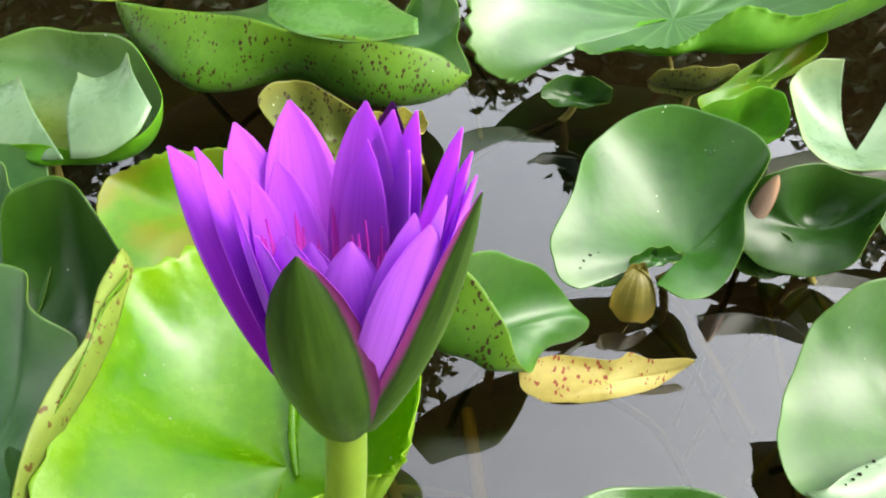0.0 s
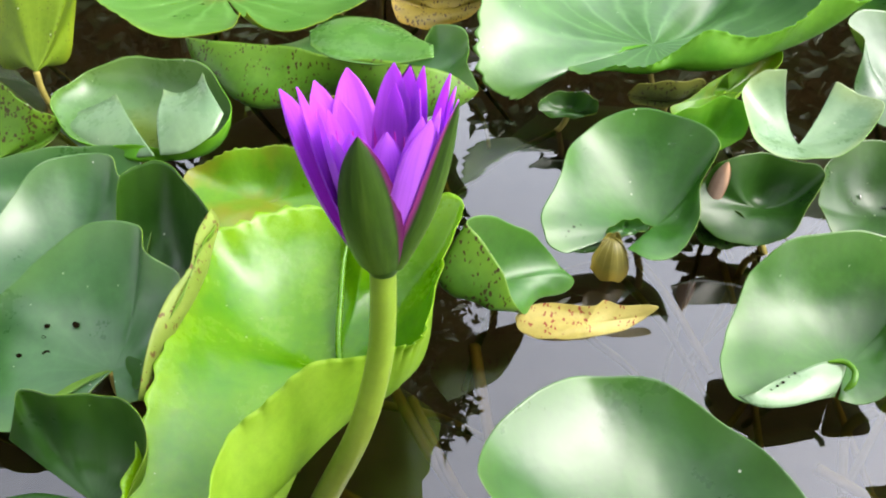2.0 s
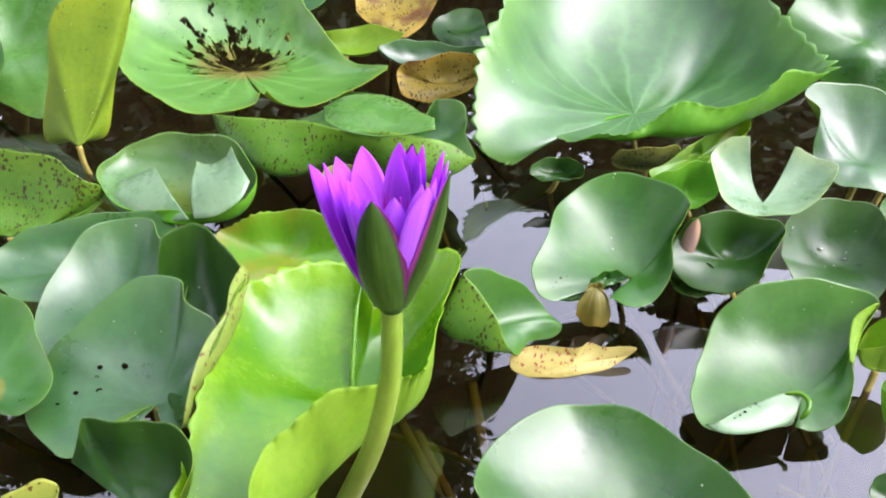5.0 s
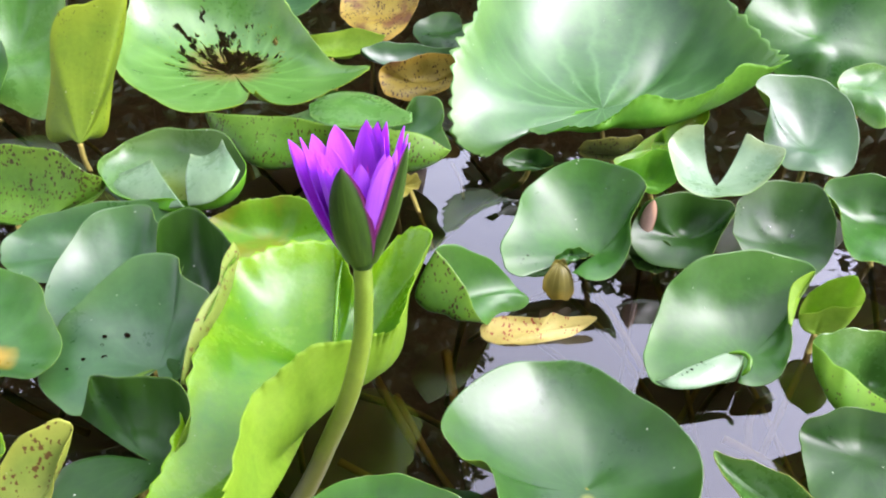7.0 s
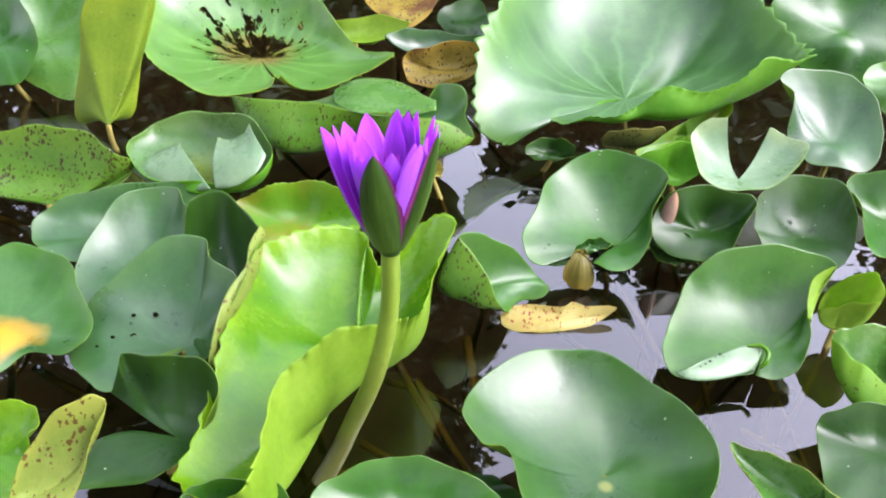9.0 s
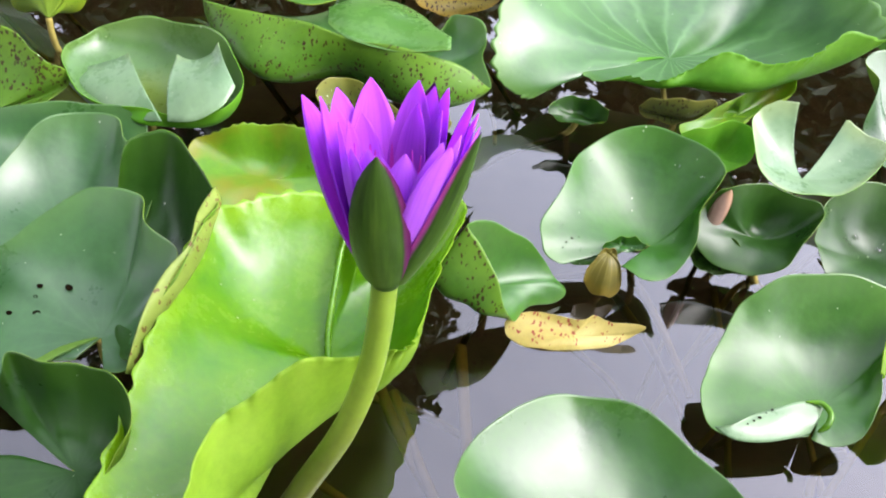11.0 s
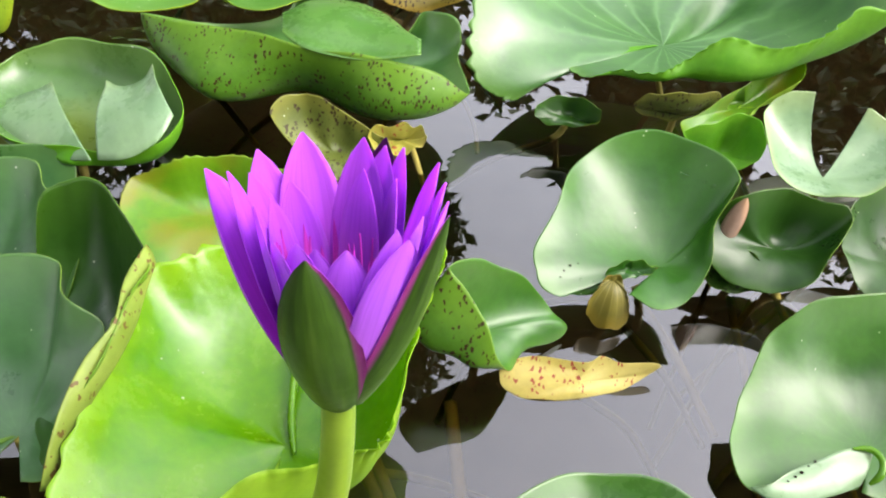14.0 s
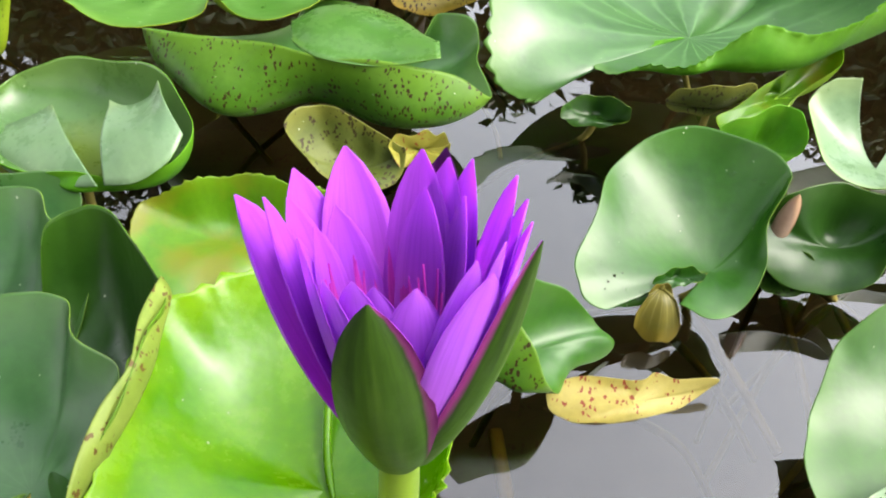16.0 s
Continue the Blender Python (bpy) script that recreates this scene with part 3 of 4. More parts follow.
# ---- trees: those on the far bank are seen mirrored, the rest added unseen ----
def tree(x, y, tall, spread, seed, count=9000, low=0.2):
    rng = random.Random(seed)
    thing = new("tree")
    thing.location = (x, y, 0.2)
    tagged(thing, "leafy dark green tree, mirrored from the far bank or added unseen to block sky", "tree", "trees on the bank")
    base = np.array((x, y, 0.2))
    trunk = smooth_line([base, base + (0.1, 0, tall * 0.3), base + (-0.1, 0.1, tall * 0.6), base + (0, 0, tall * 0.92)], 6, False)
    v, f = tube(trunk, np.linspace(0.16, 0.03, len(trunk)), 10)
    mesh_object("trunk", v, f, [BARK], thing)
    ends = []
    for k in range(14 if tall < 7 else 26):
        h = rng.uniform(low, 0.96)
        s = trunk[int(h * (len(trunk) - 1))]
        a = rng.uniform(0, 2 * math.pi)
        reach = spread * rng.uniform(0.55, 1.0) * (1.15 - 0.6 * h)
        e = s + np.array((reach * math.cos(a), reach * math.sin(a), tall * rng.uniform(0.02, 0.16)))
        way = smooth_line([s, (s + e) / 2 + (0, 0, 0.12), e], 5, False)
        v, f = tube(way, np.linspace(0.05, 0.012, len(way)), 6)
        mesh_object("limb", v, f, [BARK], thing)
        ends.append((s, e))
    verts, faces = [], []
    for k in range(count):
        s, e = ends[rng.randrange(len(ends))]
        p = s + (e - s) * rng.uniform(0.35, 1.05) + np.array([rng.gauss(0, 0.22) for _ in range(3)]) * spread * 0.5
        d = Vector((rng.gauss(0, 1), rng.gauss(0, 1), rng.gauss(-0.3, 0.6))).normalized()
        side = d.cross(Vector((rng.gauss(0, 1), rng.gauss(0, 1), rng.gauss(0, 1)))).normalized()
        size = rng.uniform(0.11, 0.26)
        b = len(verts)
        q = Vector(p)
        mid = q + d * size * 0.5
        drop = d.cross(side) * size * 0.12
        verts += [q, mid + side * size * 0.3 + drop, q + d * size, mid - side * size * 0.3 + drop]
        faces += [(b, b + 1, b + 2), (b, b + 2, b + 3)]
    mesh_object("crown", verts, faces, [CANOPY], thing, "", smooth=False)


for k, (x, y, tall, spread, *leafage) in enumerate((
        (-6.5, 7.5, 8.4, 2.4, 12000), (-4.3, 8.0, 9.6, 2.3, 16000), (-2.25, 7.8, 9.8, 1.9, 22000), (-1.1, 7.0, 8.2, 1.7, 30000, 0.66), (1.5, 8.2, 5.0, 1.0, 12000), (2.9, 8.0, 4.6, 1.3, 9000),
        # from (-5.8, 2.4) on: unseen trees, added to block low sky from the leaves
        (4.8, 8.4, 5.6, 1.9, 9000), (-5.8, 2.4, 6.0, 2.1, 14000), (-2.6, -6.4, 7.6, 2.8, 18000), (1.6, -6.6, 8.0, 2.8, 18000), (-6.4, -2.2, 8.0, 2.4, 16000), (5.4, -5.2, 7.0, 2.4, 14000), (7.0, 5.0, 4.6, 2.0, 9000))):
    tree(x, y, tall, spread, 11 + k, *leafage)
for k in range(7):
    tree(-6.2 + 1.55 * k, 6.9 + 0.3 * math.sin(2.3 * k), 3.0 + 0.25 * math.sin(1.7 * k), 1.4, 51 + k, 9000)


# ---- the flower ----
PROFILE = (0.42, 0.68, 0.92, 1.0, 0.95, 0.77, 0.48, 0.04)  # width of a petal from foot to tip
BROAD = (0.75, 0.92, 1.0, 0.95, 0.82, 0.62, 0.36, 0.02)


def petal(name, parent, base, axis, azimuth, opening, length, width, mats, start=0.006, belly=0.28, cup=0.35, twist=0.0, label="", lean_in=0.0, profile=None):
    """A pointed, hollowed petal. opening: degrees from the axis; belly: how far it bows outward on its way up."""
    axis = Vector(axis).normalized()
    a = radians(azimuth)
    # azimuth is counted in plan, from +x towards +y
    out = Vector((math.cos(a), math.sin(a), 0))
    out = (out - axis * out.dot(axis)).normalized()
    across = axis.cross(out).normalized()
    rows, cols = 16, 8
    verts, uvs, faces, slots = [], [], [], []
    ang = radians(opening)
    centre = []
    p = Vector(base) + out * start
    for j in range(rows + 1):
        t = j / rows
        centre.append(p.copy())
        g = ang + radians(26) * belly * 2 * (0.5 - t) + radians(lean_in) * -t
        p = p + (axis * math.cos(g) + out * math.sin(g)) * (length / rows)
    for face in (0, 1):
        for j in range(rows + 1):
            t = j / rows
            w = width * 0.5 * float(np.interp(t, (0, 0.15, 0.35, 0.55, 0.7, 0.82, 0.92, 1), profile or PROFILE))
            g = ang + radians(26) * belly * 2 * (0.5 - t) + radians(lean_in) * -t
            outer = (out * math.cos(g) - axis * math.sin(g))
            for i in range(cols + 1):
                s = 2 * i / cols - 1
                q = centre[j] + across * (w * s + 0.002 * twist * t * t) - outer * (cup * w * s * s) * 1.0
                q = q + outer * (0.0004 if face == 0 else -0.0004) * (1 - abs(s) * 0.7)
                verts.append(q)
                uvs.append((i / cols, t))
    n1 = (rows + 1) * (cols + 1)
    for j in range(rows):
        for i in range(cols):
            b = j * (cols + 1) + i
            quad = (b, b + 1, b + cols + 2, b + cols + 1)
            faces.append(quad)
            slots.append(0)
            faces.append(tuple(n1 + x for x in quad[::-1]))
            slots.append(1)
        for b, c in ((j * (cols + 1), (j + 1) * (cols + 1)), (j * (cols + 1) + cols, (j + 1) * (cols + 1) + cols)):
            faces.append((b, c, n1 + c, n1 + b))
            slots.append(1)
    return mesh_object(name, verts, faces, mats, parent, label, slots, uvs)


def lily_flower(base, axis, seed=3):
    rng = random.Random(seed)
    thing = new("water_lily_flower")
    thing.location = base
    tagged(thing, "half-open violet water lily on a thick green stem", "water lily")
    ax = Vector(axis).normalized()
    # stem, bent over towards the leaf it rises through
    b = np.array(base)
    way = smooth_line([b + np.array(ax) * 0.006, b + (0.001, 0, -0.03), b + (-0.0004, 0, -0.073), b + (-0.0103, -0.002, -0.130), b + (-0.0300, -0.005, -0.19), b + (-0.047, -0.012, -0.237), b + (-0.085, -0.03, -0.32), b + (-0.14, -0.05, -0.46)], 8, False)
    v, f = tube(way, np.linspace(0.0074, 0.0098, len(way)), 16)
    mesh_object("stem", v, f, [STEM], thing, "thick pale green flower stem")
    # the swollen cup under the petals
    verts, faces = [], []
    prof = [(0.0072, -0.002), (0.0085, 0.000), (0.0105, 0.004), (0.0145, 0.010), (0.0150, 0.016), (0.008, 0.020), (0.001, 0.021)]
    o = ax.cross(Vector((0, 1, 0))).normalized()
    q = ax.cross(o)
    for r, h in prof:
        for i in range(20):
            a = 2 * math.pi * i / 20
            verts.append(Vector(base) + ax * h + (o * math.cos(a) + q * math.sin(a)) * r)
    for j in range(len(prof) - 1):
        for i in range(20):
            k = (i + 1) % 20
            faces.append((j * 20 + i, j * 20 + k, (j + 1) * 20 + k, (j + 1) * 20 + i))
    mesh_object("receptacle", verts, faces, [SEPAL], thing)
    at = Vector(base) + ax * 0.004
    petal("sepal", thing, at, ax, -89, 15, 0.0925, 0.033, [SEPAL_PINK, PETAL_IN], 0.0125, 0.7, 0.55, label="olive green outer sepal with pink margins", profile=BROAD)
    petal("sepal", thing, at, ax, -24, 19.5, 0.1075, 0.022, [SEPAL_ROSE, PETAL_IN], 0.0125, 0.55, 0.7, label="olive green outer sepal with pink margins", profile=BROAD)
    petal("sepal", thing, at, ax, 72, 14, 0.105, 0.024, [SEPAL, PETAL_DARK], 0.0125, 0.5, 0.4, label="dark purple sepal")
    petal("sepal", thing, at, ax, 175, 21, 0.104, 0.030, [PETAL, PETAL_IN], 0.0115, 0.5, 0.5, label="violet sepal with a dark inner face")
    # bearing, degrees open, length, width of each petal, from the outer whorl inwards
    for turn, opened, long, wide in ((141, 25, 0.1020, 0.026), (184, 16, 0.1040, 0.023), (119, 24, 0.1055, 0.029), (77, 9.5, 0.1065, 0.025), (40, 11, 0.1075, 0.022), (22, 16, 0.1080, 0.023), (11, 17.6, 0.1045, 0.022), (0, 19.3, 0.1000, 0.022),
                                     (322, 19.5, 0.0990, 0.030), (345, 17, 0.0980, 0.024), (322, 15.5, 0.0955, 0.023), (58, 10, 0.1055, 0.024), (200, 12.5, 0.0935, 0.027), (225, 11.7, 0.0825, 0.025), (246, 9, 0.0835, 0.025), (264, 5, 0.0780, 0.022), (293, 13.5, 0.0885, 0.023),
                                     (132, 17, 0.0880, 0.022), (168, 12, 0.0880, 0.022), (30, 10, 0.0970, 0.020), (155, 20, 0.0960, 0.022), (66, 5, 0.0980, 0.020)):
        petal("petal", thing, at, ax, turn, opened, long, wide, [PETAL, PETAL_IN], 0.0085 if long > 0.0985 else 0.0072, 0.36, 0.3, twist=rng.uniform(-1, 1))
    for k in range(22):
        petal("stamen", thing, at + ax * 0.008, ax, 360 / 22 * k * 3 + rng.uniform(-6, 6), rng.uniform(2, 13), rng.uniform(0.054, 0.070), 0.0030, [STAMEN, STAMEN], 0.006, 0.3, 0.2, 0.7)


lily_flower((-0.0278, -0.262, 0.2355), (-0.11, 0.12, 1.0))

def sunken_stalk(points, radius):
    way = smooth_line(points, 8, False)
    v, f = tube(way, np.linspace(radius * 1.7, radius * 1.4, len(way)), 8)
    ob = mesh_object("sunken_stalk", v, f, [STALK])
    tagged(ob, "brown leaf stalk lying under the water", "stalk", "stalks in the pond")


def pits(places, label="small dark insect hole in a grey-green leaf", size=1.0):
    """Small dark holes that insects have pricked through a leaf: place and normal of each."""
    for k, (p, nrm) in enumerate(places):
        z = Vector(nrm).normalized()
        x = z.cross(Vector((0, 1, 0.1))).normalized()
        y = z.cross(x)
        r = size * (0.0019 + 0.0007 * ((k * 7) % 3))
        verts = [Vector(p) + z * 0.0007]
        for i in range(10):
            a = 2 * math.pi * i / 10
            w = r * (1 + 0.3 * noise.noise(Vector((math.cos(a), math.sin(a), k))))
            verts.append(Vector(p) + z * 0.0010 + (x * math.cos(a) + y * math.sin(a) * 0.8) * w)
        faces = [(0, 1 + i, 1 + (i + 1) % 10) for i in range(10)]
        tagged(mesh_object("insect_hole", verts, faces, [PIT]), label, "leaf hole", "insect holes in the leaf")


def droplets(places, size=1.0):
    """Flattened beads of water on a wet leaf."""
    for k, (p, nrm) in enumerate(places):
        z = Vector(nrm).normalized()
        x = z.cross(Vector((0, 1, 0.1))).normalized()
        y = z.cross(x)
        r = size * (0.004 + 0.0015 * (k % 3))
        verts, faces = [], []
        for j in range(5):
            h = j / 5 * math.pi / 2
            for i in range(12):
                a = 2 * math.pi * i / 12
                w = r * math.cos(h) * (1 + 0.25 * noise.noise(Vector((math.cos(a), math.sin(a), k + 5))))
                verts.append(Vector(p) + z * (r * 0.35 * math.sin(h) - 0.0006) + (x * math.cos(a) * 1.5 + y * math.sin(a)) * w)
        verts.append(Vector(p) + z * (r * 0.35 - 0.0006))
        for j in range(4):
            for i in range(12):
                q = (i + 1) % 12
                faces.append((j * 12 + i, j * 12 + q, (j + 1) * 12 + q, (j + 1) * 12 + i))
        faces += [(48 + i, 48 + (i + 1) % 12, 60) for i in range(12)]
        tagged(mesh_object("water_droplet", verts, faces, [DROP]), "clear water bead on a wet lily leaf", "water droplet", "beads of water on the leaf")


def faded_petal(at):
    ob = petal("faded_petal", None, at, (0.05, 0.1, 1.0), -80, 4, 0.054, 0.022, [PINKISH, PINKISH], 0.0, 0.2, 0.35, profile=BROAD)
    tagged(ob, "faded pinkish dead petal standing behind the round leaf", "petal")
    way = smooth_line([Vector(at) + Vector((0, 0, 0.004)), Vector(at) + Vector((0.004, 0.004, -0.06)), Vector(at) + Vector((0.01, 0.01, -0.30))], 6, False)
    v, f = tube(way, [0.003] * len(way), 8)
    mesh_object("stalk", v, f, [STALK], ob)


# ---- the leaves ----
main_leaf = leaf("large glossy yellow-green lily leaf folded up round the flower stem", (-0.088, -0.131, 0.020), [(93, 0.102, 0.075), (103, 0.141, 0.085), (121, 0.149, 0.090), (138, 0.149, 0.085), (151, 0.152, 0.080), (172, 0.130, 0.080), (205, 0.128, 0.075), (227, 0.155, 0.060), (242, 0.203, 0.050), (247, 0.244, 0.050), (258, 0.263, 0.060), (265, 0.263, 0.085), (265, 0.235, 0.100), (261, 0.171, 0.115), (267, 0.137, 0.125), (276, 0.107, 0.130), (291, 0.098, 0.130), (309, 0.092, 0.125), (318, 0.094, 0.120), (335, 0.084, 0.120), (36, 0.093, 0.120), (56, 0.149, 0.121), (64, 0.150, 0.120), (75, 0.142, 0.100), (86, 0.098, 0.075)], BRIGHT, LIME, notch=False, wall=.4, even=.5, saw=.085, teeth=54, ruffle=.002, pleat=.004, folds=[(150, 26, -.010), (205, 30, .008)], bulge=[(258, 34, 278, .052), (350, 40, 340, .012)])  # main
leaf("broad dark green lily leaf with a pale sheen and raised rim", (0.176, -0.248, 0.012), [(179, 0.136, 0.062), (162, 0.135, 0.064), (139, 0.129, 0.066), (117, 0.127, 0.066), (93, 0.114, 0.064), (64, 0.100, 0.060), (35, 0.097, 0.056), (9, 0.100, 0.052), (334, 0.094, 0.052), (297, 0.105, 0.048), (267, 0.118, 0.044), (245, 0.115, 0.045), (226, 0.103, 0.050), (195, 0.094, 0.050), (189, 0.116, 0.050)], DOTTED, UNDER, notch=False, wall=.3, pleat=.003, folds=[(70, 30, -.004)])  # near
right_leaf = leaf("round green lily leaf with a pale curled lobe at its notch", (0.363, -0.006, 0.006), [(247, 0.046, 0.004), (227, 0.071, 0.004), (217, 0.109, 0.003), (204, 0.123, 0.003), (186, 0.117, 0.010), (169, 0.107, 0.025), (147, 0.109, 0.055), (127, 0.100, 0.080), (91, 0.099, 0.090), (63, 0.114, 0.085), (48, 0.117, 0.080), (40, 0.062, 0.055), (11, 0.049, 0.028), (317, 0.043, 0.010), (270, 0.047, 0.004), (250, 0.048, 0.004)], SATIN, UNDER, notch=True, wall=.3, pleat=.003)  # right
turned_lobe(right_leaf, [(0.255, -0.073, 0.010), (0.271, -0.080, 0.008), (0.297, -0.075, 0.008), (0.326, -0.061, 0.009), (0.343, -0.051, 0.012)], [(0.269, -0.072, 0.016), (0.286, -0.056, 0.018), (0.308, -0.043, 0.022), (0.334, -0.028, 0.026), (0.353, -0.028, 0.024)], 0.002, MILKY, UNDER)
rolled_edge(right_leaf, [(0.336, -0.028, 0.026), (0.350, -0.027, 0.028), (0.357, -0.036, 0.027), (0.355, -0.046, 0.022), (0.349, -0.050, 0.014)])
turned_lobe(right_leaf, [(0.441, 0.080, 0.080), (0.431, 0.067, 0.066), (0.417, 0.037, 0.050), (0.409, 0.015, 0.040)], [(0.434, 0.070, 0.086), (0.411, 0.052, 0.078), (0.405, 0.034, 0.062), (0.405, 0.015, 0.046)], 0.002, LIME, LIME)
round_leaf = leaf("round green lily leaf tilted up from the water", (0.194, 0.159, 0.025), [(213, 0.044, 0.015), (205, 0.077, 0.014), (216, 0.111, 0.018), (208, 0.131, 0.026), (198, 0.131, 0.042), (173, 0.110, 0.068), (140, 0.116, 0.088), (112, 0.112, 0.110), (83, 0.095, 0.118), (49, 0.081, 0.110), (38, 0.066, 0.098), (22, 0.042, 0.075), (339, 0.043, 0.047), (296, 0.051, 0.025), (263, 0.061, 0.020), (237, 0.056, 0.020)], GREEN, UNDER, notch=True, wall=.2, lobes=[((0.159, 0.130, 0.034), [(194, 0.020, 0.030), (185, 0.008, 0.042), (14, 0.010, 0.046), (359, 0.024, 0.040), (339, 0.012, 0.032), (250, 0.009, 0.030)], GREEN, UNDER)])  # round
turned_lobe(round_leaf, [(0.101, 0.111, 0.010), (0.118, 0.110, 0.010), (0.138, 0.114, 0.014)], [(0.103, 0.126, 0.018), (0.122, 0.136, 0.022), (0.140, 0.127, 0.022)], 0.004, PALE, UNDER)
leaf("green lily leaf showing its red-speckled rolled underside", (0.036, 0.028, 0.015), [(204, 0.036, 0.100), (123, 0.017, 0.082), (58, 0.047, 0.050), (42, 0.076, 0.014), (34, 0.094, -0.010), (28, 0.070, -0.012), (12, 0.040, -0.006), (316, 0.039, 0.004), (291, 0.044, 0.032), (275, 0.034, 0.056), (236, 0.030, 0.080), (214, 0.042, 0.096)], SATIN, SPECKLED, notch=False, wall=.6, even=.4, bulge=[(235, 70, 215, .04)])  # spot
leaf("dying yellow lily leaf with red spots lying on water", (0.123, 0.017, -0.010), [(191, 0.065, -0.015), (180, 0.063, -0.006), (163, 0.039, -0.002), (66, 0.017, 0.002), (48, 0.031, 0.006), (29, 0.047, 0.003), (24, 0.080, 0.000), (23, 0.069, -0.012), (13, 0.043, -0.017), (328, 0.013, -0.018), (227, 0.025, -0.018), (206, 0.050, -0.018)], YELLOWED, YELLOWED, notch=False, wall=.3, even=.5, pleat=.001, ruffle=.0008)  # yellow
leaf("small olive-brown withered leaf bent down to the water", (0.147, 0.120, 0.028), [(209, 0.007, 0.031), (351, 0.006, 0.031), (325, 0.020, 0.013), (325, 0.026, -0.011), (277, 0.027, -0.014), (236, 0.026, -0.007), (226, 0.027, 0.013)], OLIVE, OLIVE, notch=False, wall=.4)  # pod
leaf("grey-green lily leaf pricked with small insect holes", (-0.264, -0.168, 0.020), [(253, 0.027, 0.015), (221, 0.065, 0.012), (235, 0.075, 0.008), (222, 0.094, 0.008), (198, 0.115, 0.012), (178, 0.116, 0.030), (165, 0.112, 0.055), (145, 0.101, 0.080), (119, 0.096, 0.100), (95, 0.089, 0.105), (83, 0.066, 0.095), (55, 0.068, 0.080), (26, 0.042, 0.065), (342, 0.045, 0.045), (320, 0.051, 0.030), (301, 0.039, 0.020)], GREYGREEN, UNDER, notch=True, wall=.25)  # grey
leaf("dark green lily leaf with a wavy raised rim", (-0.372, -0.043, 0.010), [(200, 0.075, 0.025), (160, 0.078, 0.045), (134, 0.089, 0.070), (110, 0.099, 0.080), (86, 0.095, 0.085), (64, 0.075, 0.080), (32, 0.080, 0.070), (13, 0.083, 0.050), (335, 0.074, 0.008), (289, 0.086, 0.006), (236, 0.076, 0.006)], GREYGREEN, UNDER, notch=False, wall=.3)  # stripe
leaf("pale grey-green lily leaf half covered by its neighbours", (-0.457, 0.030, 0.012), [(200, 0.088, 0.015), (184, 0.087, 0.030), (165, 0.068, 0.045), (117, 0.044, 0.060), (63, 0.071, 0.065), (39, 0.116, 0.060), (21, 0.107, 0.020), (326, 0.080, 0.006), (253, 0.059, 0.006), (220, 0.076, 0.008)], GREYGREEN, UNDER, notch=False, wall=.3)  # pale
leaf("green lily leaf with a yellow and brown rotting blotch", (-0.449, -0.189, 0.030), [(177, 0.089, 0.050), (150, 0.090, 0.070), (116, 0.090, 0.075), (89, 0.086, 0.075), (62, 0.081, 0.070), (45, 0.075, 0.060), (11, 0.089, 0.050), (353, 0.099, 0.040), (342, 0.086, 0.030), (328, 0.044, 0.020), (287, 0.052, 0.012), (252, 0.070, 0.020)], BLOTCHED, UNDER, notch=False, wall=.3)  # farleft
cup_leaf = leaf("pale green cup-shaped lily leaf with two folded lobes", (-0.362, 0.117, 0.052), [(287, 0.014, 0.068), (203, 0.034, 0.065), (183, 0.075, 0.060), (170, 0.106, 0.070), (160, 0.128, 0.080), (140, 0.137, 0.093), (117, 0.119, 0.112), (85, 0.097, 0.121), (54, 0.088, 0.123), (22, 0.093, 0.112), (11, 0.095, 0.104), (357, 0.079, 0.084), (344, 0.049, 0.075)], CUPPED, FRESH, notch=False, wall=.75, belly=.05)  # cup
turned_lobe(cup_leaf, [(-0.471, 0.145, 0.047), (-0.427, 0.116, 0.046), (-0.379, 0.100, 0.054), (-0.338, 0.094, 0.065)], [(-0.474, 0.154, 0.051), (-0.458, 0.166, 0.064), (-0.432, 0.172, 0.077), (-0.418, 0.179, 0.085)], 0.008, MILKY, UNDER)
turned_lobe(cup_leaf, [(-0.332, 0.094, 0.067), (-0.303, 0.092, 0.076), (-0.279, 0.105, 0.092), (-0.273, 0.128, 0.107)], [(-0.358, 0.172, 0.103), (-0.337, 0.163, 0.105), (-0.319, 0.168, 0.114), (-0.315, 0.182, 0.124)], 0.008, MILKY, UNDER)
wall_leaf = leaf("dark green lily leaf standing upright with a speckled pale rim", (-0.285, -0.087, 0.020), [(116, 0.073, 0.100), (101, 0.083, 0.115), (82, 0.085, 0.120), (40, 0.069, 0.115), (13, 0.079, 0.110), (341, 0.085, 0.110), (319, 0.106, 0.095), (306, 0.127, 0.075), (300, 0.137, 0.050), (292, 0.085, 0.020), (131, 0.037, 0.030)], DEEP, SPECKLED, notch=False, wall=.6)  # wall
turned_lobe(wall_leaf, [(-0.214, -0.058, 0.116), (-0.213, -0.095, 0.114), (-0.205, -0.129, 0.108), (-0.211, -0.156, 0.100), (-0.212, -0.188, 0.090), (-0.210, -0.212, 0.076), (-0.209, -0.228, 0.058)], [(-0.206, -0.063, 0.104), (-0.202, -0.090, 0.098), (-0.198, -0.116, 0.092), (-0.199, -0.142, 0.084), (-0.204, -0.168, 0.074), (-0.207, -0.191, 0.062), (-0.206, -0.220, 0.050)], 0.002, SPECKPALE, SPECKPALE, "pale speckled rim rolled outward")
leaf("yellow-green lily leaf with a toothed browning rim", (-0.223, 0.088, 0.030), [(175, 0.083, 0.050), (153, 0.049, 0.070), (91, 0.034, 0.080), (30, 0.055, 0.085), (21, 0.090, 0.070), (8, 0.082, 0.030), (327, 0.044, 0.010), (246, 0.076, 0.012), (209, 0.079, 0.030)], BROWNING, LIME, notch=False, wall=.3, saw=.05, teeth=40)  # serr
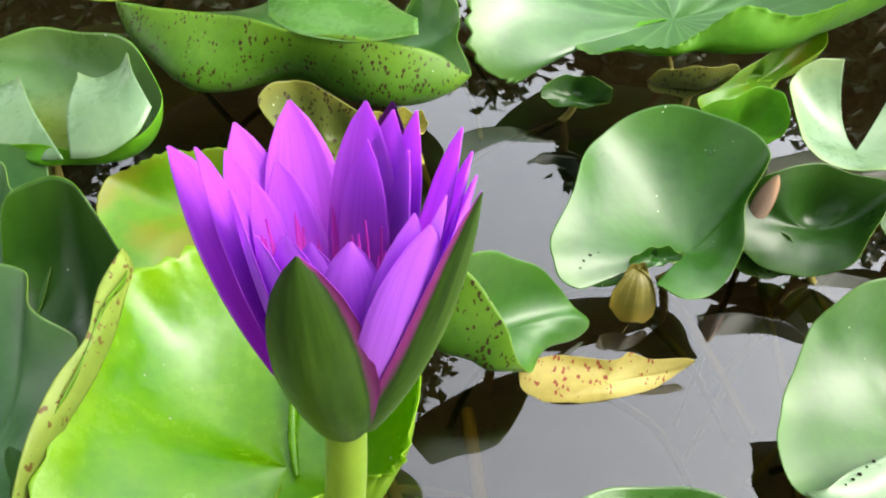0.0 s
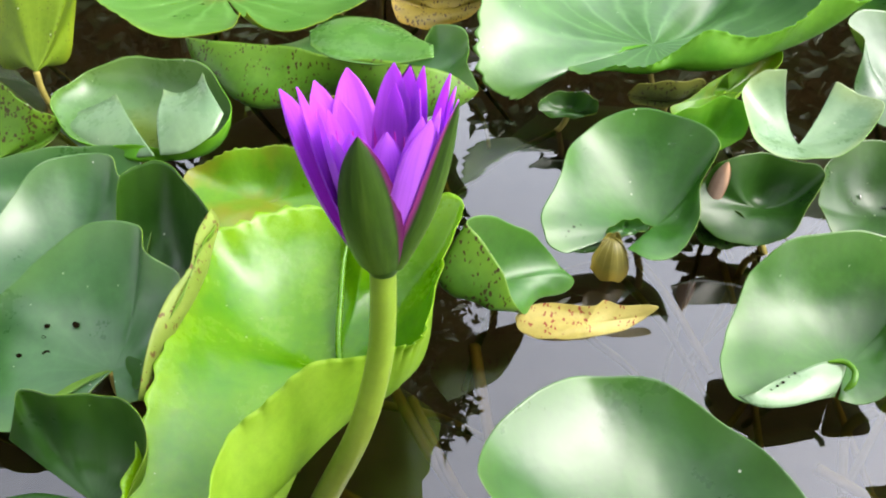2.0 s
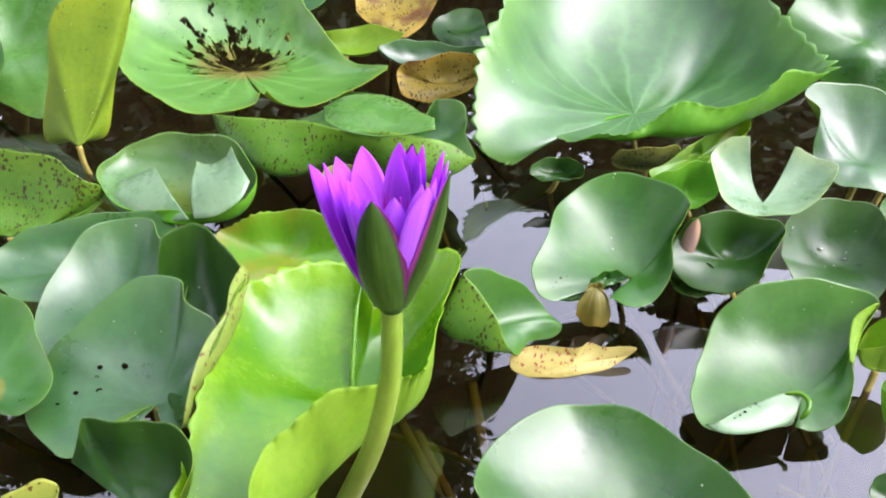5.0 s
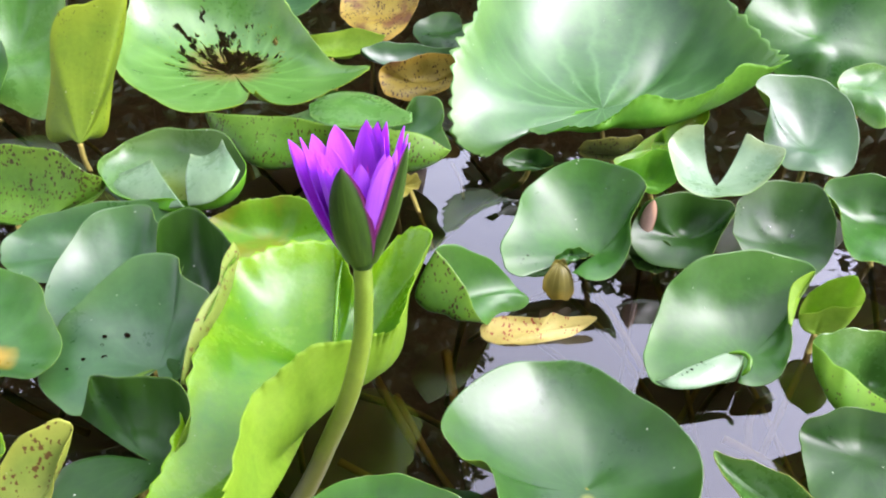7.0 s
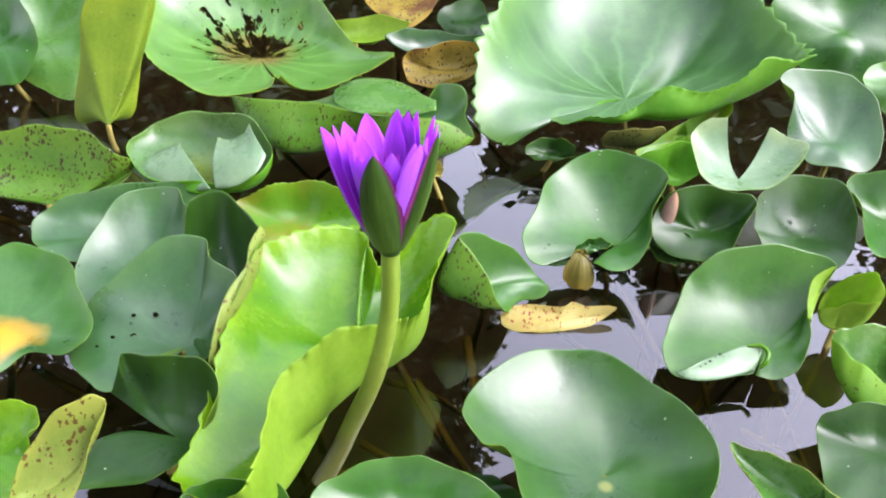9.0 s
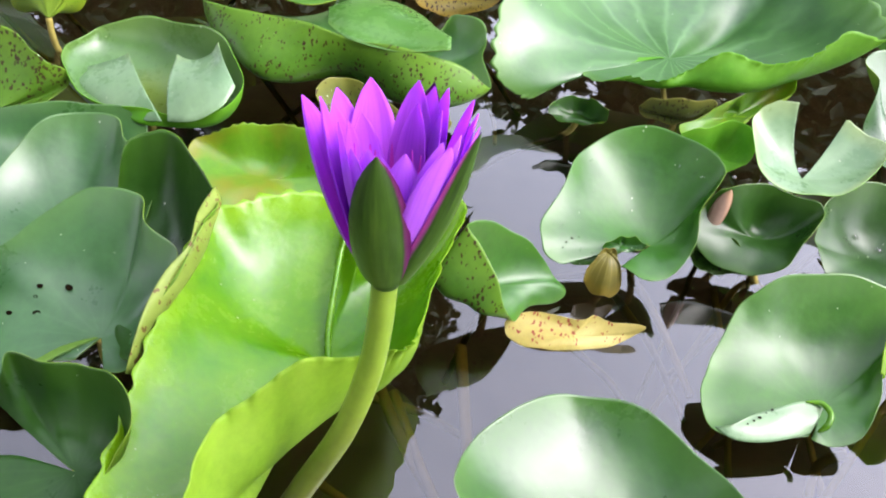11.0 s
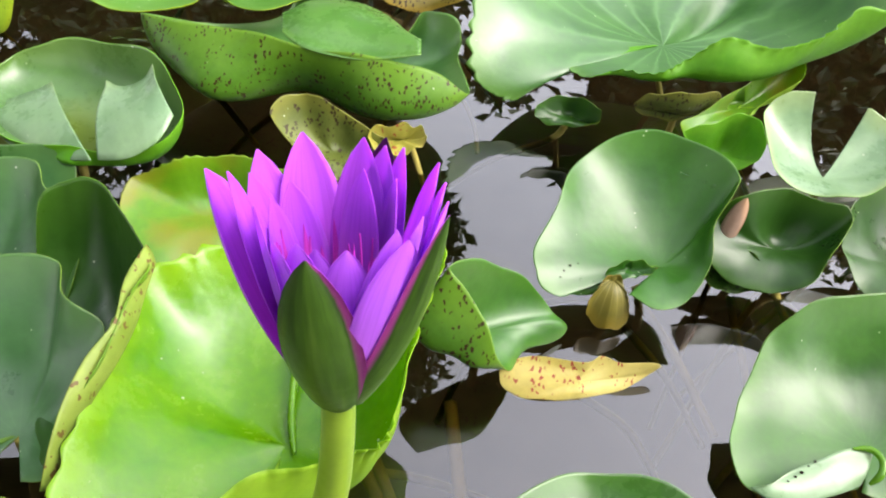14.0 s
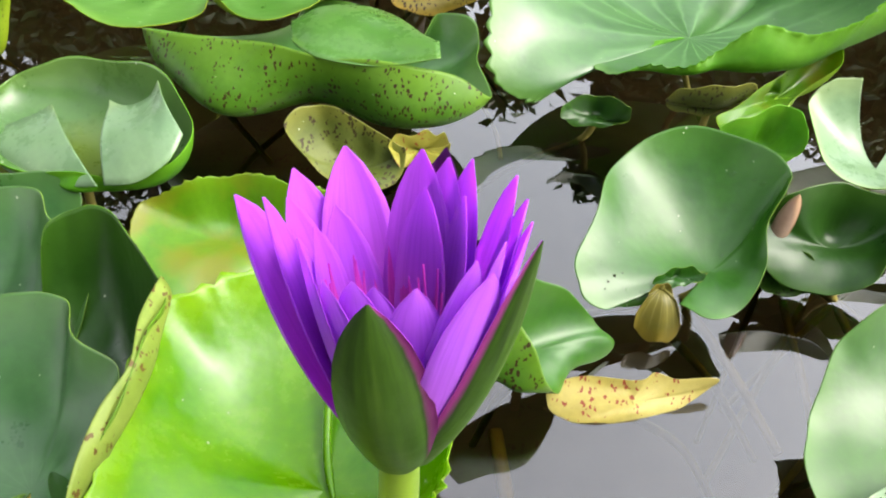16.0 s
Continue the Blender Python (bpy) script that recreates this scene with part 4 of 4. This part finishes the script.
leaf("dark green lily leaf curled into a cup", (-0.215, -0.291, 0.020), [(159, 0.086, 0.030), (155, 0.077, 0.060), (148, 0.078, 0.075), (138, 0.050, 0.080), (106, 0.041, 0.085), (57, 0.037, 0.085), (15, 0.040, 0.080), (350, 0.035, 0.060), (308, 0.037, 0.035), (272, 0.046, 0.020), (240, 0.064, 0.010), (223, 0.096, 0.008), (189, 0.083, 0.006), (177, 0.056, 0.008)], DEEP, UNDER, notch=True, wall=.6)  # cupleft
leaf("yellow-green lily leaf with brown speckles turned underside up", (-0.294, -0.400, 0.040), [(70, 0.020, 0.090), (45, 0.046, 0.120), (38, 0.072, 0.120), (29, 0.056, 0.090), (17, 0.042, 0.050), (345, 0.028, 0.030), (254, 0.020, 0.030), (165, 0.007, 0.060)], SPECKPALE, SPECKPALE, notch=False, wall=.4)  # speck
leaf("yellow-green lily leaf at the edge of a gap", (-0.361, -0.355, 0.030), [(163, 0.039, 0.060), (91, 0.024, 0.070), (44, 0.041, 0.070), (25, 0.047, 0.060), (12, 0.038, 0.050), (356, 0.053, 0.030), (325, 0.075, 0.020), (277, 0.054, 0.020)], BRIGHT, LIME, notch=False, wall=.3, saw=.02, teeth=30)  # corner
leaf("dark green lily leaf with a rounded raised rim", (0.010, -0.349, 0.030), [(186, 0.079, 0.050), (166, 0.059, 0.060), (124, 0.039, 0.065), (72, 0.039, 0.065), (34, 0.057, 0.060), (18, 0.077, 0.050), (357, 0.073, 0.030), (281, 0.040, 0.030), (212, 0.069, 0.040)], GREEN, UNDER, notch=False, wall=.3)  # bottom
leaf("dark green lily leaf beside the large folded leaf", (-0.121, -0.385, 0.030), [(196, 0.056, 0.050), (169, 0.045, 0.055), (148, 0.033, 0.060), (83, 0.025, 0.060), (43, 0.037, 0.060), (15, 0.042, 0.040), (319, 0.036, 0.030), (229, 0.045, 0.030)], GREEN, UNDER, notch=False, wall=.3)  # lowleft
leaf("sunken dark green lily leaf lying at the water line", (0.056, -0.270, -0.010), [(197, 0.048, -0.013), (157, 0.032, -0.011), (69, 0.023, -0.009), (21, 0.039, -0.011), (351, 0.055, -0.013), (277, 0.025, -0.013)], DEEP, DEEP, notch=False, wall=.2)  # sunk
leaf("lime yellow lily leaf curled into a small trough", (0.458, 0.064, 0.004), [(173, 0.024, 0.028), (141, 0.022, 0.050), (101, 0.010, 0.072), (20, 0.020, 0.084), (358, 0.031, 0.080), (1, 0.041, 0.058), (354, 0.031, 0.048), (9, 0.013, 0.044), (153, 0.007, 0.034)], LIME, LIME, notch=False, wall=.6, even=.5, pleat=.0)  # curlr
leaf("pale green lily leaf with a speckled lime underside", (0.483, -0.052, 0.020), [(178, 0.072, 0.070), (171, 0.060, 0.080), (153, 0.030, 0.085), (52, 0.016, 0.080), (317, 0.033, 0.060), (266, 0.064, 0.050), (226, 0.057, 0.060), (202, 0.065, 0.066)], PALE, SPECKFRESH, notch=False, wall=.5, even=.5, bulge=[(225, 60, 245, .045)])  # edger
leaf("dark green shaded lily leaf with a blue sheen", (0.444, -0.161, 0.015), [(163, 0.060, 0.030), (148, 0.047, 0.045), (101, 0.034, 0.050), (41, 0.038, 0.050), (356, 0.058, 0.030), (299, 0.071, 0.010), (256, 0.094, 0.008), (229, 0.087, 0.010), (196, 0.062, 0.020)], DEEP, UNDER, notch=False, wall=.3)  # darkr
leaf("lily leaf seen edge-on with a yellow-green speckled rim", (0.362, -0.255, 0.020), [(146, 0.085, 0.040), (142, 0.068, 0.045), (131, 0.034, 0.050), (334, 0.002, 0.050), (332, 0.029, 0.040), (301, 0.040, 0.020), (241, 0.044, 0.015), (171, 0.052, 0.030)], PALE, SPECKPALE, notch=False, wall=.6, saw=.015, teeth=40)  # sliver
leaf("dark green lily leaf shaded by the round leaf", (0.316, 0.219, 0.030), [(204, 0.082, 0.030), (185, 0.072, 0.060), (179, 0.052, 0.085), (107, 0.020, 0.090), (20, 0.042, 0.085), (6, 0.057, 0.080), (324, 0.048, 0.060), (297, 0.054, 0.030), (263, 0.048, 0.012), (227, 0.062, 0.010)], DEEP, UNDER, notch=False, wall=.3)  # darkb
leaf("dark speckled lily leaf edge at the water line", (0.278, 0.206, 0.000), [(194, 0.035, 0.005), (174, 0.035, 0.030), (151, 0.011, 0.035), (334, 0.019, 0.030), (325, 0.042, 0.010), (305, 0.025, -0.004), (239, 0.032, -0.004)], SPECKDARK, SPECKDARK, notch=False, wall=.4)  # lip
leaf("pale green cupped lily leaf split by a deep notch", (0.360, 0.300, 0.076), [(111, 0.064, 0.142), (129, 0.077, 0.136), (150, 0.081, 0.116), (180, 0.063, 0.094), (213, 0.054, 0.078), (267, 0.040, 0.079), (323, 0.050, 0.087), (0, 0.071, 0.102), (24, 0.100, 0.120), (42, 0.090, 0.123), (60, 0.081, 0.131)], MILKY, FRESH, notch=True, wall=.25)  # vleaf
leaf("grey-green lily leaf standing upright and creased", (0.505, 0.400, 0.104), [(180, 0.068, 0.111), (156, 0.073, 0.163), (150, 0.101, 0.180), (127, 0.088, 0.193), (84, 0.080, 0.188), (54, 0.075, 0.176), (26, 0.068, 0.149), (351, 0.064, 0.115), (318, 0.059, 0.086), (258, 0.041, 0.086), (215, 0.052, 0.085)], GREYGREEN, UNDER, notch=False, wall=.15)  # upr
leaf("dark grey-green lily leaf wet with water droplets", (0.458, 0.252, 0.020), [(190, 0.079, 0.050), (167, 0.071, 0.080), (113, 0.057, 0.090), (66, 0.060, 0.090), (34, 0.065, 0.080), (353, 0.059, 0.050), (308, 0.067, 0.020), (264, 0.091, 0.010), (231, 0.076, 0.012), (205, 0.077, 0.030)], DEEP, UNDER, notch=False, wall=.3)  # drop
leaf("green lily leaf with a yellow-green wavy rim", (0.588, 0.296, 0.040), [(197, 0.067, 0.070), (168, 0.082, 0.090), (150, 0.056, 0.100), (65, 0.031, 0.100), (354, 0.061, 0.060), (284, 0.076, 0.030), (250, 0.113, 0.040), (234, 0.121, 0.050)], GREEN, LIME, notch=False, wall=.4)  # edger2
leaf("very large bright green lily leaf with a toothed turned-up rim", (0.212, 0.609, 0.060), [(262, 0.140, 0.078), (242, 0.132, 0.068), (229, 0.158, 0.052), (213, 0.162, 0.048), (207, 0.167, 0.040), (217, 0.198, 0.030), (218, 0.240, 0.012), (213, 0.272, 0.024), (205, 0.279, 0.082), (195, 0.258, 0.145), (173, 0.237, 0.188), (146, 0.264, 0.228), (111, 0.345, 0.258), (83, 0.407, 0.268), (60, 0.349, 0.258), (33, 0.271, 0.215), (2, 0.258, 0.186), (349, 0.261, 0.174), (339, 0.213, 0.188), (326, 0.186, 0.149), (312, 0.159, 0.128), (293, 0.125, 0.131), (275, 0.121, 0.098)], SHEEN, FRESH, notch=False, wall=.45, even=.6, saw=.10, teeth=72, ruffle=.004, pleat=.012, bulge=[(300, 45, 275, .05), (240, 25, 260, .02)], folds=[(56, 9, -.022), (84, 22, .008), (135, 24, -.008)])  # big
leaf("large dark green lily leaf behind the others", (0.585, 0.760, 0.174), [(189, 0.129, 0.148), (176, 0.133, 0.212), (144, 0.102, 0.275), (64, 0.078, 0.292), (16, 0.143, 0.247), (357, 0.165, 0.171), (337, 0.104, 0.112), (244, 0.044, 0.101)], GREEN, UNDER, notch=False, wall=.1, pleat=.0)  # topr
leaf("yellow and rust-brown speckled lily leaf bent over", (-0.119, 0.704, 0.040), [(191, 0.084, 0.060), (188, 0.056, 0.080), (75, 0.022, 0.090), (31, 0.081, 0.085), (31, 0.077, 0.050), (343, 0.037, 0.030), (246, 0.049, 0.020), (216, 0.079, 0.030)], RUST, RUST, notch=False, wall=.4)  # rust
back_leaf = leaf("green lily leaf raised to show its speckled underside", (-0.228, 0.437, 0.015), [(200, 0.196, 0.081), (220, 0.142, 0.093), (254, 0.111, 0.101), (290, 0.119, 0.101), (316, 0.154, 0.099), (331, 0.192, 0.090), (341, 0.209, 0.059), (1, 0.177, 0.066), (14, 0.181, 0.075), (22, 0.169, 0.089), (35, 0.146, 0.083), (27, 0.118, 0.064), (52, 0.106, 0.064), (91, 0.113, 0.068), (115, 0.125, 0.055), (128, 0.105, 0.041), (166, 0.137, 0.037), (186, 0.175, 0.058)], SHEEN, SPECKLED, notch=False, wall=.6, even=.5, pleat=.006, bulge=[(228, 34, 258, .075), (325, 26, 285, .05)])  # back
turned_lobe(back_leaf, [(-0.270, 0.450, 0.070), (-0.242, 0.460, 0.093), (-0.194, 0.460, 0.103), (-0.145, 0.450, 0.099), (-0.092, 0.400, 0.091)], [(-0.245, 0.360, 0.096), (-0.214, 0.327, 0.098), (-0.177, 0.322, 0.097), (-0.134, 0.325, 0.099), (-0.082, 0.330, 0.114)], 0.012, PALE, UNDER)
leaf("light green lily leaf eaten through with dark holes", (-0.463, 0.628, 0.050), [(301, 0.135, 0.070), (294, 0.200, 0.070), (282, 0.230, 0.070), (266, 0.235, 0.070), (244, 0.210, 0.080), (220, 0.205, 0.095), (172, 0.218, 0.114), (152, 0.242, 0.181), (122, 0.203, 0.219), (88, 0.172, 0.195), (55, 0.150, 0.126), (10, 0.179, 0.084), (358, 0.255, 0.091), (339, 0.242, 0.085), (317, 0.241, 0.075), (307, 0.213, 0.070), (305, 0.138, 0.070)], EATEN, EATEN_UNDER, notch=True, wall=.6, saw=.03, teeth=60)  # holed
leaf("tall yellow-green lily leaf hanging in an upright fold", (-0.601, 0.315, 0.030), [(155, 0.083, 0.017), (141, 0.072, 0.117), (126, 0.080, 0.199), (91, 0.085, 0.224), (63, 0.118, 0.241), (70, 0.112, 0.163), (80, 0.097, 0.098), (81, 0.066, 0.024), (119, 0.052, 0.018)], LIMEDARK, LIMEDARK, notch=False, wall=.0)  # fold
leaf("broad light green lily leaf standing over the water", (-0.849, 0.550, 0.067), [(202, 0.081, 0.091), (158, 0.079, 0.167), (111, 0.096, 0.208), (55, 0.110, 0.195), (18, 0.098, 0.119), (334, 0.114, 0.050), (320, 0.141, -0.000), (304, 0.109, 0.002), (274, 0.080, 0.020), (244, 0.089, 0.021)], PALE, UNDER, notch=False, wall=.2)  # topleft
leaf("dark green rounded lily leaf in front of a paler one", (-0.858, 0.450, 0.088), [(169, 0.107, 0.102), (139, 0.076, 0.158), (86, 0.050, 0.168), (21, 0.055, 0.136), (353, 0.077, 0.093), (325, 0.070, 0.046), (291, 0.054, 0.036), (204, 0.073, 0.041)], GREEN, UNDER, notch=False, wall=.2)  # topleft2
leaf("raised lily leaf showing a red-spotted green underside", (-0.549, 0.060, 0.030), [(183, 0.116, 0.040), (160, 0.103, 0.090), (141, 0.077, 0.110), (98, 0.058, 0.115), (61, 0.069, 0.110), (40, 0.089, 0.090), (44, 0.115, 0.060), (30, 0.072, 0.040), (92, 0.026, 0.020), (161, 0.077, 0.025)], SPECKGREEN, SPECKGREEN, notch=False, wall=.5)  # leftspot
leaf("olive lily leaf with brown speckles bent over", (-0.146, 0.249, 0.020), [(194, 0.074, 0.070), (169, 0.051, 0.080), (150, 0.024, 0.075), (25, 0.030, 0.050), (14, 0.046, 0.040), (340, 0.040, 0.015), (274, 0.030, 0.012), (208, 0.046, 0.030)], SPECKOLIVE, SPECKOLIVE, notch=False, wall=.4)  # olive
leaf("crinkled pale yellow leaf scrap", (-0.089, 0.289, 0.030), [(226, 0.042, 0.050), (264, 0.011, 0.055), (3, 0.021, 0.050), (352, 0.030, 0.040), (305, 0.025, 0.030), (249, 0.042, 0.030)], YELLOWED, YELLOWED, notch=False, wall=.3, ruffle=.003)  # crisp
leaf("small lime lily leaf with speckled rim", (-0.308, 0.745, 0.060), [(159, 0.103, 0.090), (149, 0.047, 0.095), (70, 0.061, 0.100), (25, 0.106, 0.100), (35, 0.073, 0.070), (56, 0.031, 0.050), (149, 0.048, 0.060)], SPECKLED, LIME, notch=False, wall=.5)  # small1
leaf("small grey-green lily leaf lying behind", (-0.171, 0.744, 0.050), [(179, 0.080, 0.080), (156, 0.055, 0.090), (87, 0.046, 0.090), (42, 0.079, 0.085), (30, 0.132, 0.080), (16, 0.090, 0.050), (4, 0.023, 0.040), (157, 0.054, 0.050)], GREYGREEN, UNDER, notch=False, wall=.4)  # small2
leaf("grey-green lily leaf behind the eaten leaf", (-0.499, 0.950, 0.080), [(180, 0.114, 0.114), (113, 0.108, 0.134), (52, 0.126, 0.131), (16, 0.109, 0.106), (344, 0.073, 0.085), (273, 0.050, 0.073), (236, 0.085, 0.064), (209, 0.104, 0.086)], GREYGREEN, UNDER, notch=False, wall=.3)  # top1
leaf("brown and olive withered lily leaf", (-0.270, 0.950, 0.081), [(180, 0.069, 0.087), (133, 0.096, 0.132), (75, 0.083, 0.149), (29, 0.103, 0.137), (353, 0.083, 0.091), (313, 0.069, 0.056), (248, 0.043, 0.066)], RUST, OLIVE, notch=False, wall=.3)  # top2
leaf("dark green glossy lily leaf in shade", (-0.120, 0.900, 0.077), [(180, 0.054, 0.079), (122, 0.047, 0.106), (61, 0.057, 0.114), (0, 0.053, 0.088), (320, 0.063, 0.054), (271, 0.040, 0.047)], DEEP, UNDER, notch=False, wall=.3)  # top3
leaf("shaded lily leaf with a thin pale rim", (0.096, 0.432, 0.020), [(207, 0.048, 0.030), (184, 0.030, 0.040), (79, 0.008, 0.045), (333, 0.033, 0.050), (340, 0.038, 0.030), (292, 0.015, 0.015), (214, 0.032, 0.015)], DEEP, UNDER, notch=False, wall=.5)  # under1
leaf("pale green speckled leaf underside", (0.227, 0.466, 0.040), [(205, 0.058, 0.040), (219, 0.065, 0.070), (258, 0.038, 0.080), (331, 0.043, 0.080), (329, 0.037, 0.060), (239, 0.016, 0.030)], SPECKOLIVE, SPECKOLIVE, notch=False, wall=.4)  # under2
leaf("crumpled brown and lime dying lily leaf", (0.300, 0.480, 0.050), [(223, 0.104, 0.050), (219, 0.052, 0.060), (61, 0.006, 0.085), (52, 0.068, 0.100), (43, 0.098, 0.105), (26, 0.082, 0.090), (21, 0.042, 0.070), (267, 0.030, 0.045), (233, 0.079, 0.035)], BROWNING, LIME, notch=False, wall=.5)  # crumple
leaf("lime green lily leaf tucked under the large leaf", (0.286, 0.414, 0.020), [(203, 0.065, 0.050), (196, 0.031, 0.060), (43, 0.019, 0.070), (339, 0.038, 0.060), (323, 0.039, 0.030), (259, 0.026, 0.012)], FRESH, FRESH, notch=False, wall=.4)  # lime
leaf("pale lime lily leaf at the side", (0.591, 0.500, 0.171), [(180, 0.040, 0.176), (117, 0.034, 0.194), (47, 0.055, 0.197), (0, 0.060, 0.167), (312, 0.054, 0.125), (249, 0.032, 0.139)], PALE, LIME, notch=False, wall=.4)  # rsmall
rolled_edge(main_leaf, [(-0.106, -0.008, 0.076), (-0.105, -0.035, 0.058), (-0.099, -0.070, 0.041), (-0.093, -0.100, 0.030), (-0.087, -0.120, 0.026), (-0.079, -0.140, 0.025)])


sunken_stalk([(0.021, -0.017, -0.030), (0.047, -0.114, -0.045), (0.072, -0.200, -0.060)], 0.0035)
sunken_stalk([(-0.031, -0.060, -0.070), (0.019, -0.142, -0.075), (0.064, -0.204, -0.080)], 0.003)
sunken_stalk([(-0.098, -0.246, -0.050), (-0.012, -0.223, -0.055), (0.093, -0.211, -0.060)], 0.004)
sunken_stalk([(0.188, 0.170, -0.030), (0.228, 0.122, -0.050), (0.266, 0.044, -0.070)], 0.003)
sunken_stalk([(0.315, 0.249, -0.030), (0.352, 0.234, -0.045), (0.398, 0.200, -0.060)], 0.003)
sunken_stalk([(0.334, -0.095, -0.040), (0.394, -0.116, -0.055), (0.438, -0.151, -0.070)], 0.003)
sunken_stalk([(-0.435, -0.180, -0.030), (-0.382, -0.195, -0.040), (-0.332, -0.202, -0.050)], 0.003)
sunken_stalk([(-0.683, 0.106, -0.030), (-0.647, 0.101, -0.035), (-0.600, 0.093, -0.040)], 0.003)
sunken_stalk([(-0.067, -0.038, -0.050), (-0.004, -0.119, -0.075), (0.049, -0.164, -0.100)], 0.0035)
sunken_stalk([(-0.086, 0.345, 0.000), (-0.057, 0.293, -0.025), (-0.030, 0.246, -0.050)], 0.0022)
sunken_stalk([(-0.064, -0.203, -0.040), (-0.026, -0.211, -0.050), (0.011, -0.218, -0.060)], 0.0025)
sunken_stalk([(0.401, -0.021, -0.030), (0.378, -0.032, -0.050), (0.367, -0.089, -0.070)], 0.003)
sunken_stalk([(-0.345, 0.410, -0.030), (-0.305, 0.374, -0.040), (-0.267, 0.340, -0.050)], 0.0025)
sunken_stalk([(-0.039, 0.531, -0.040), (-0.017, 0.476, -0.045), (-0.006, 0.423, -0.050)], 0.002)


pits([((-0.3510, -0.1870, 0.0205), (0.10, -0.17, 0.98)), ((-0.3412, -0.1717, 0.0228), (0.10, -0.36, 0.92)), ((-0.3215, -0.1646, 0.0235), (0.12, -0.40, 0.90)), ((-0.3286, -0.1533, 0.0297), (0.09, -0.52, 0.85)),
      ((-0.3286, -0.1460, 0.0355), (0.19, -0.45, 0.87)), ((-0.3075, -0.1386, 0.0348), (0.2, -0.49, 0.84)), ((-0.3221, -0.1733, 0.0213), (0.02, -0.17, 0.99))])
droplets([((0.4038, 0.2475, 0.0341), (0.48, -0.46, 0.75)), ((0.4394, 0.2719, 0.0343), (0.34, -0.63, 0.7)), ((0.4680, 0.2680, 0.0262), (-0.15, -0.53, 0.84)), ((0.4842, 0.2544, 0.0268), (-0.41, -0.31, 0.86)), ((0.4252, 0.2456, 0.0242), (0.25, -0.34, 0.91))], 0.5)
pits([((0.2824, -0.0656, 0.0158), (0.03, -0.24, 0.97)), ((0.2882, -0.0608, 0.0168), (0.01, -0.21, 0.98)), ((0.2935, -0.0561, 0.0178), (-0.01, -0.21, 0.98)), ((0.2995, -0.0499, 0.0194), (-0.07, -0.19, 0.98)), ((0.3047, -0.0451, 0.0211), (0.06, -0.40, 0.91))],
     "dark tear in the pale turned-over lobe of a leaf", 0.55)
pits([((0.0976, 0.1080, 0.0280), (0.28, -0.50, 0.82)), ((0.1000, 0.1145, 0.0310), (0.28, -0.48, 0.83)), ((0.1051, 0.1216, 0.0329), (0.26, -0.38, 0.89)), ((0.1123, 0.1267, 0.0329), (0.24, -0.33, 0.91))],
     "short dark tear in a round green leaf", 0.45)
droplets([((0.2197, 0.2099, 0.0961), (-0.31, -0.91, 0.28)), ((0.2270, 0.2069, 0.0945), (-0.33, -0.88, 0.35)), ((0.2008, 0.2156, 0.0958), (-0.29, -0.93, 0.23)), ((0.2044, 0.1758, 0.0329), (-0.36, -0.42, 0.83))], 0.4)
faded_petal((0.260, 0.209, 0.034))
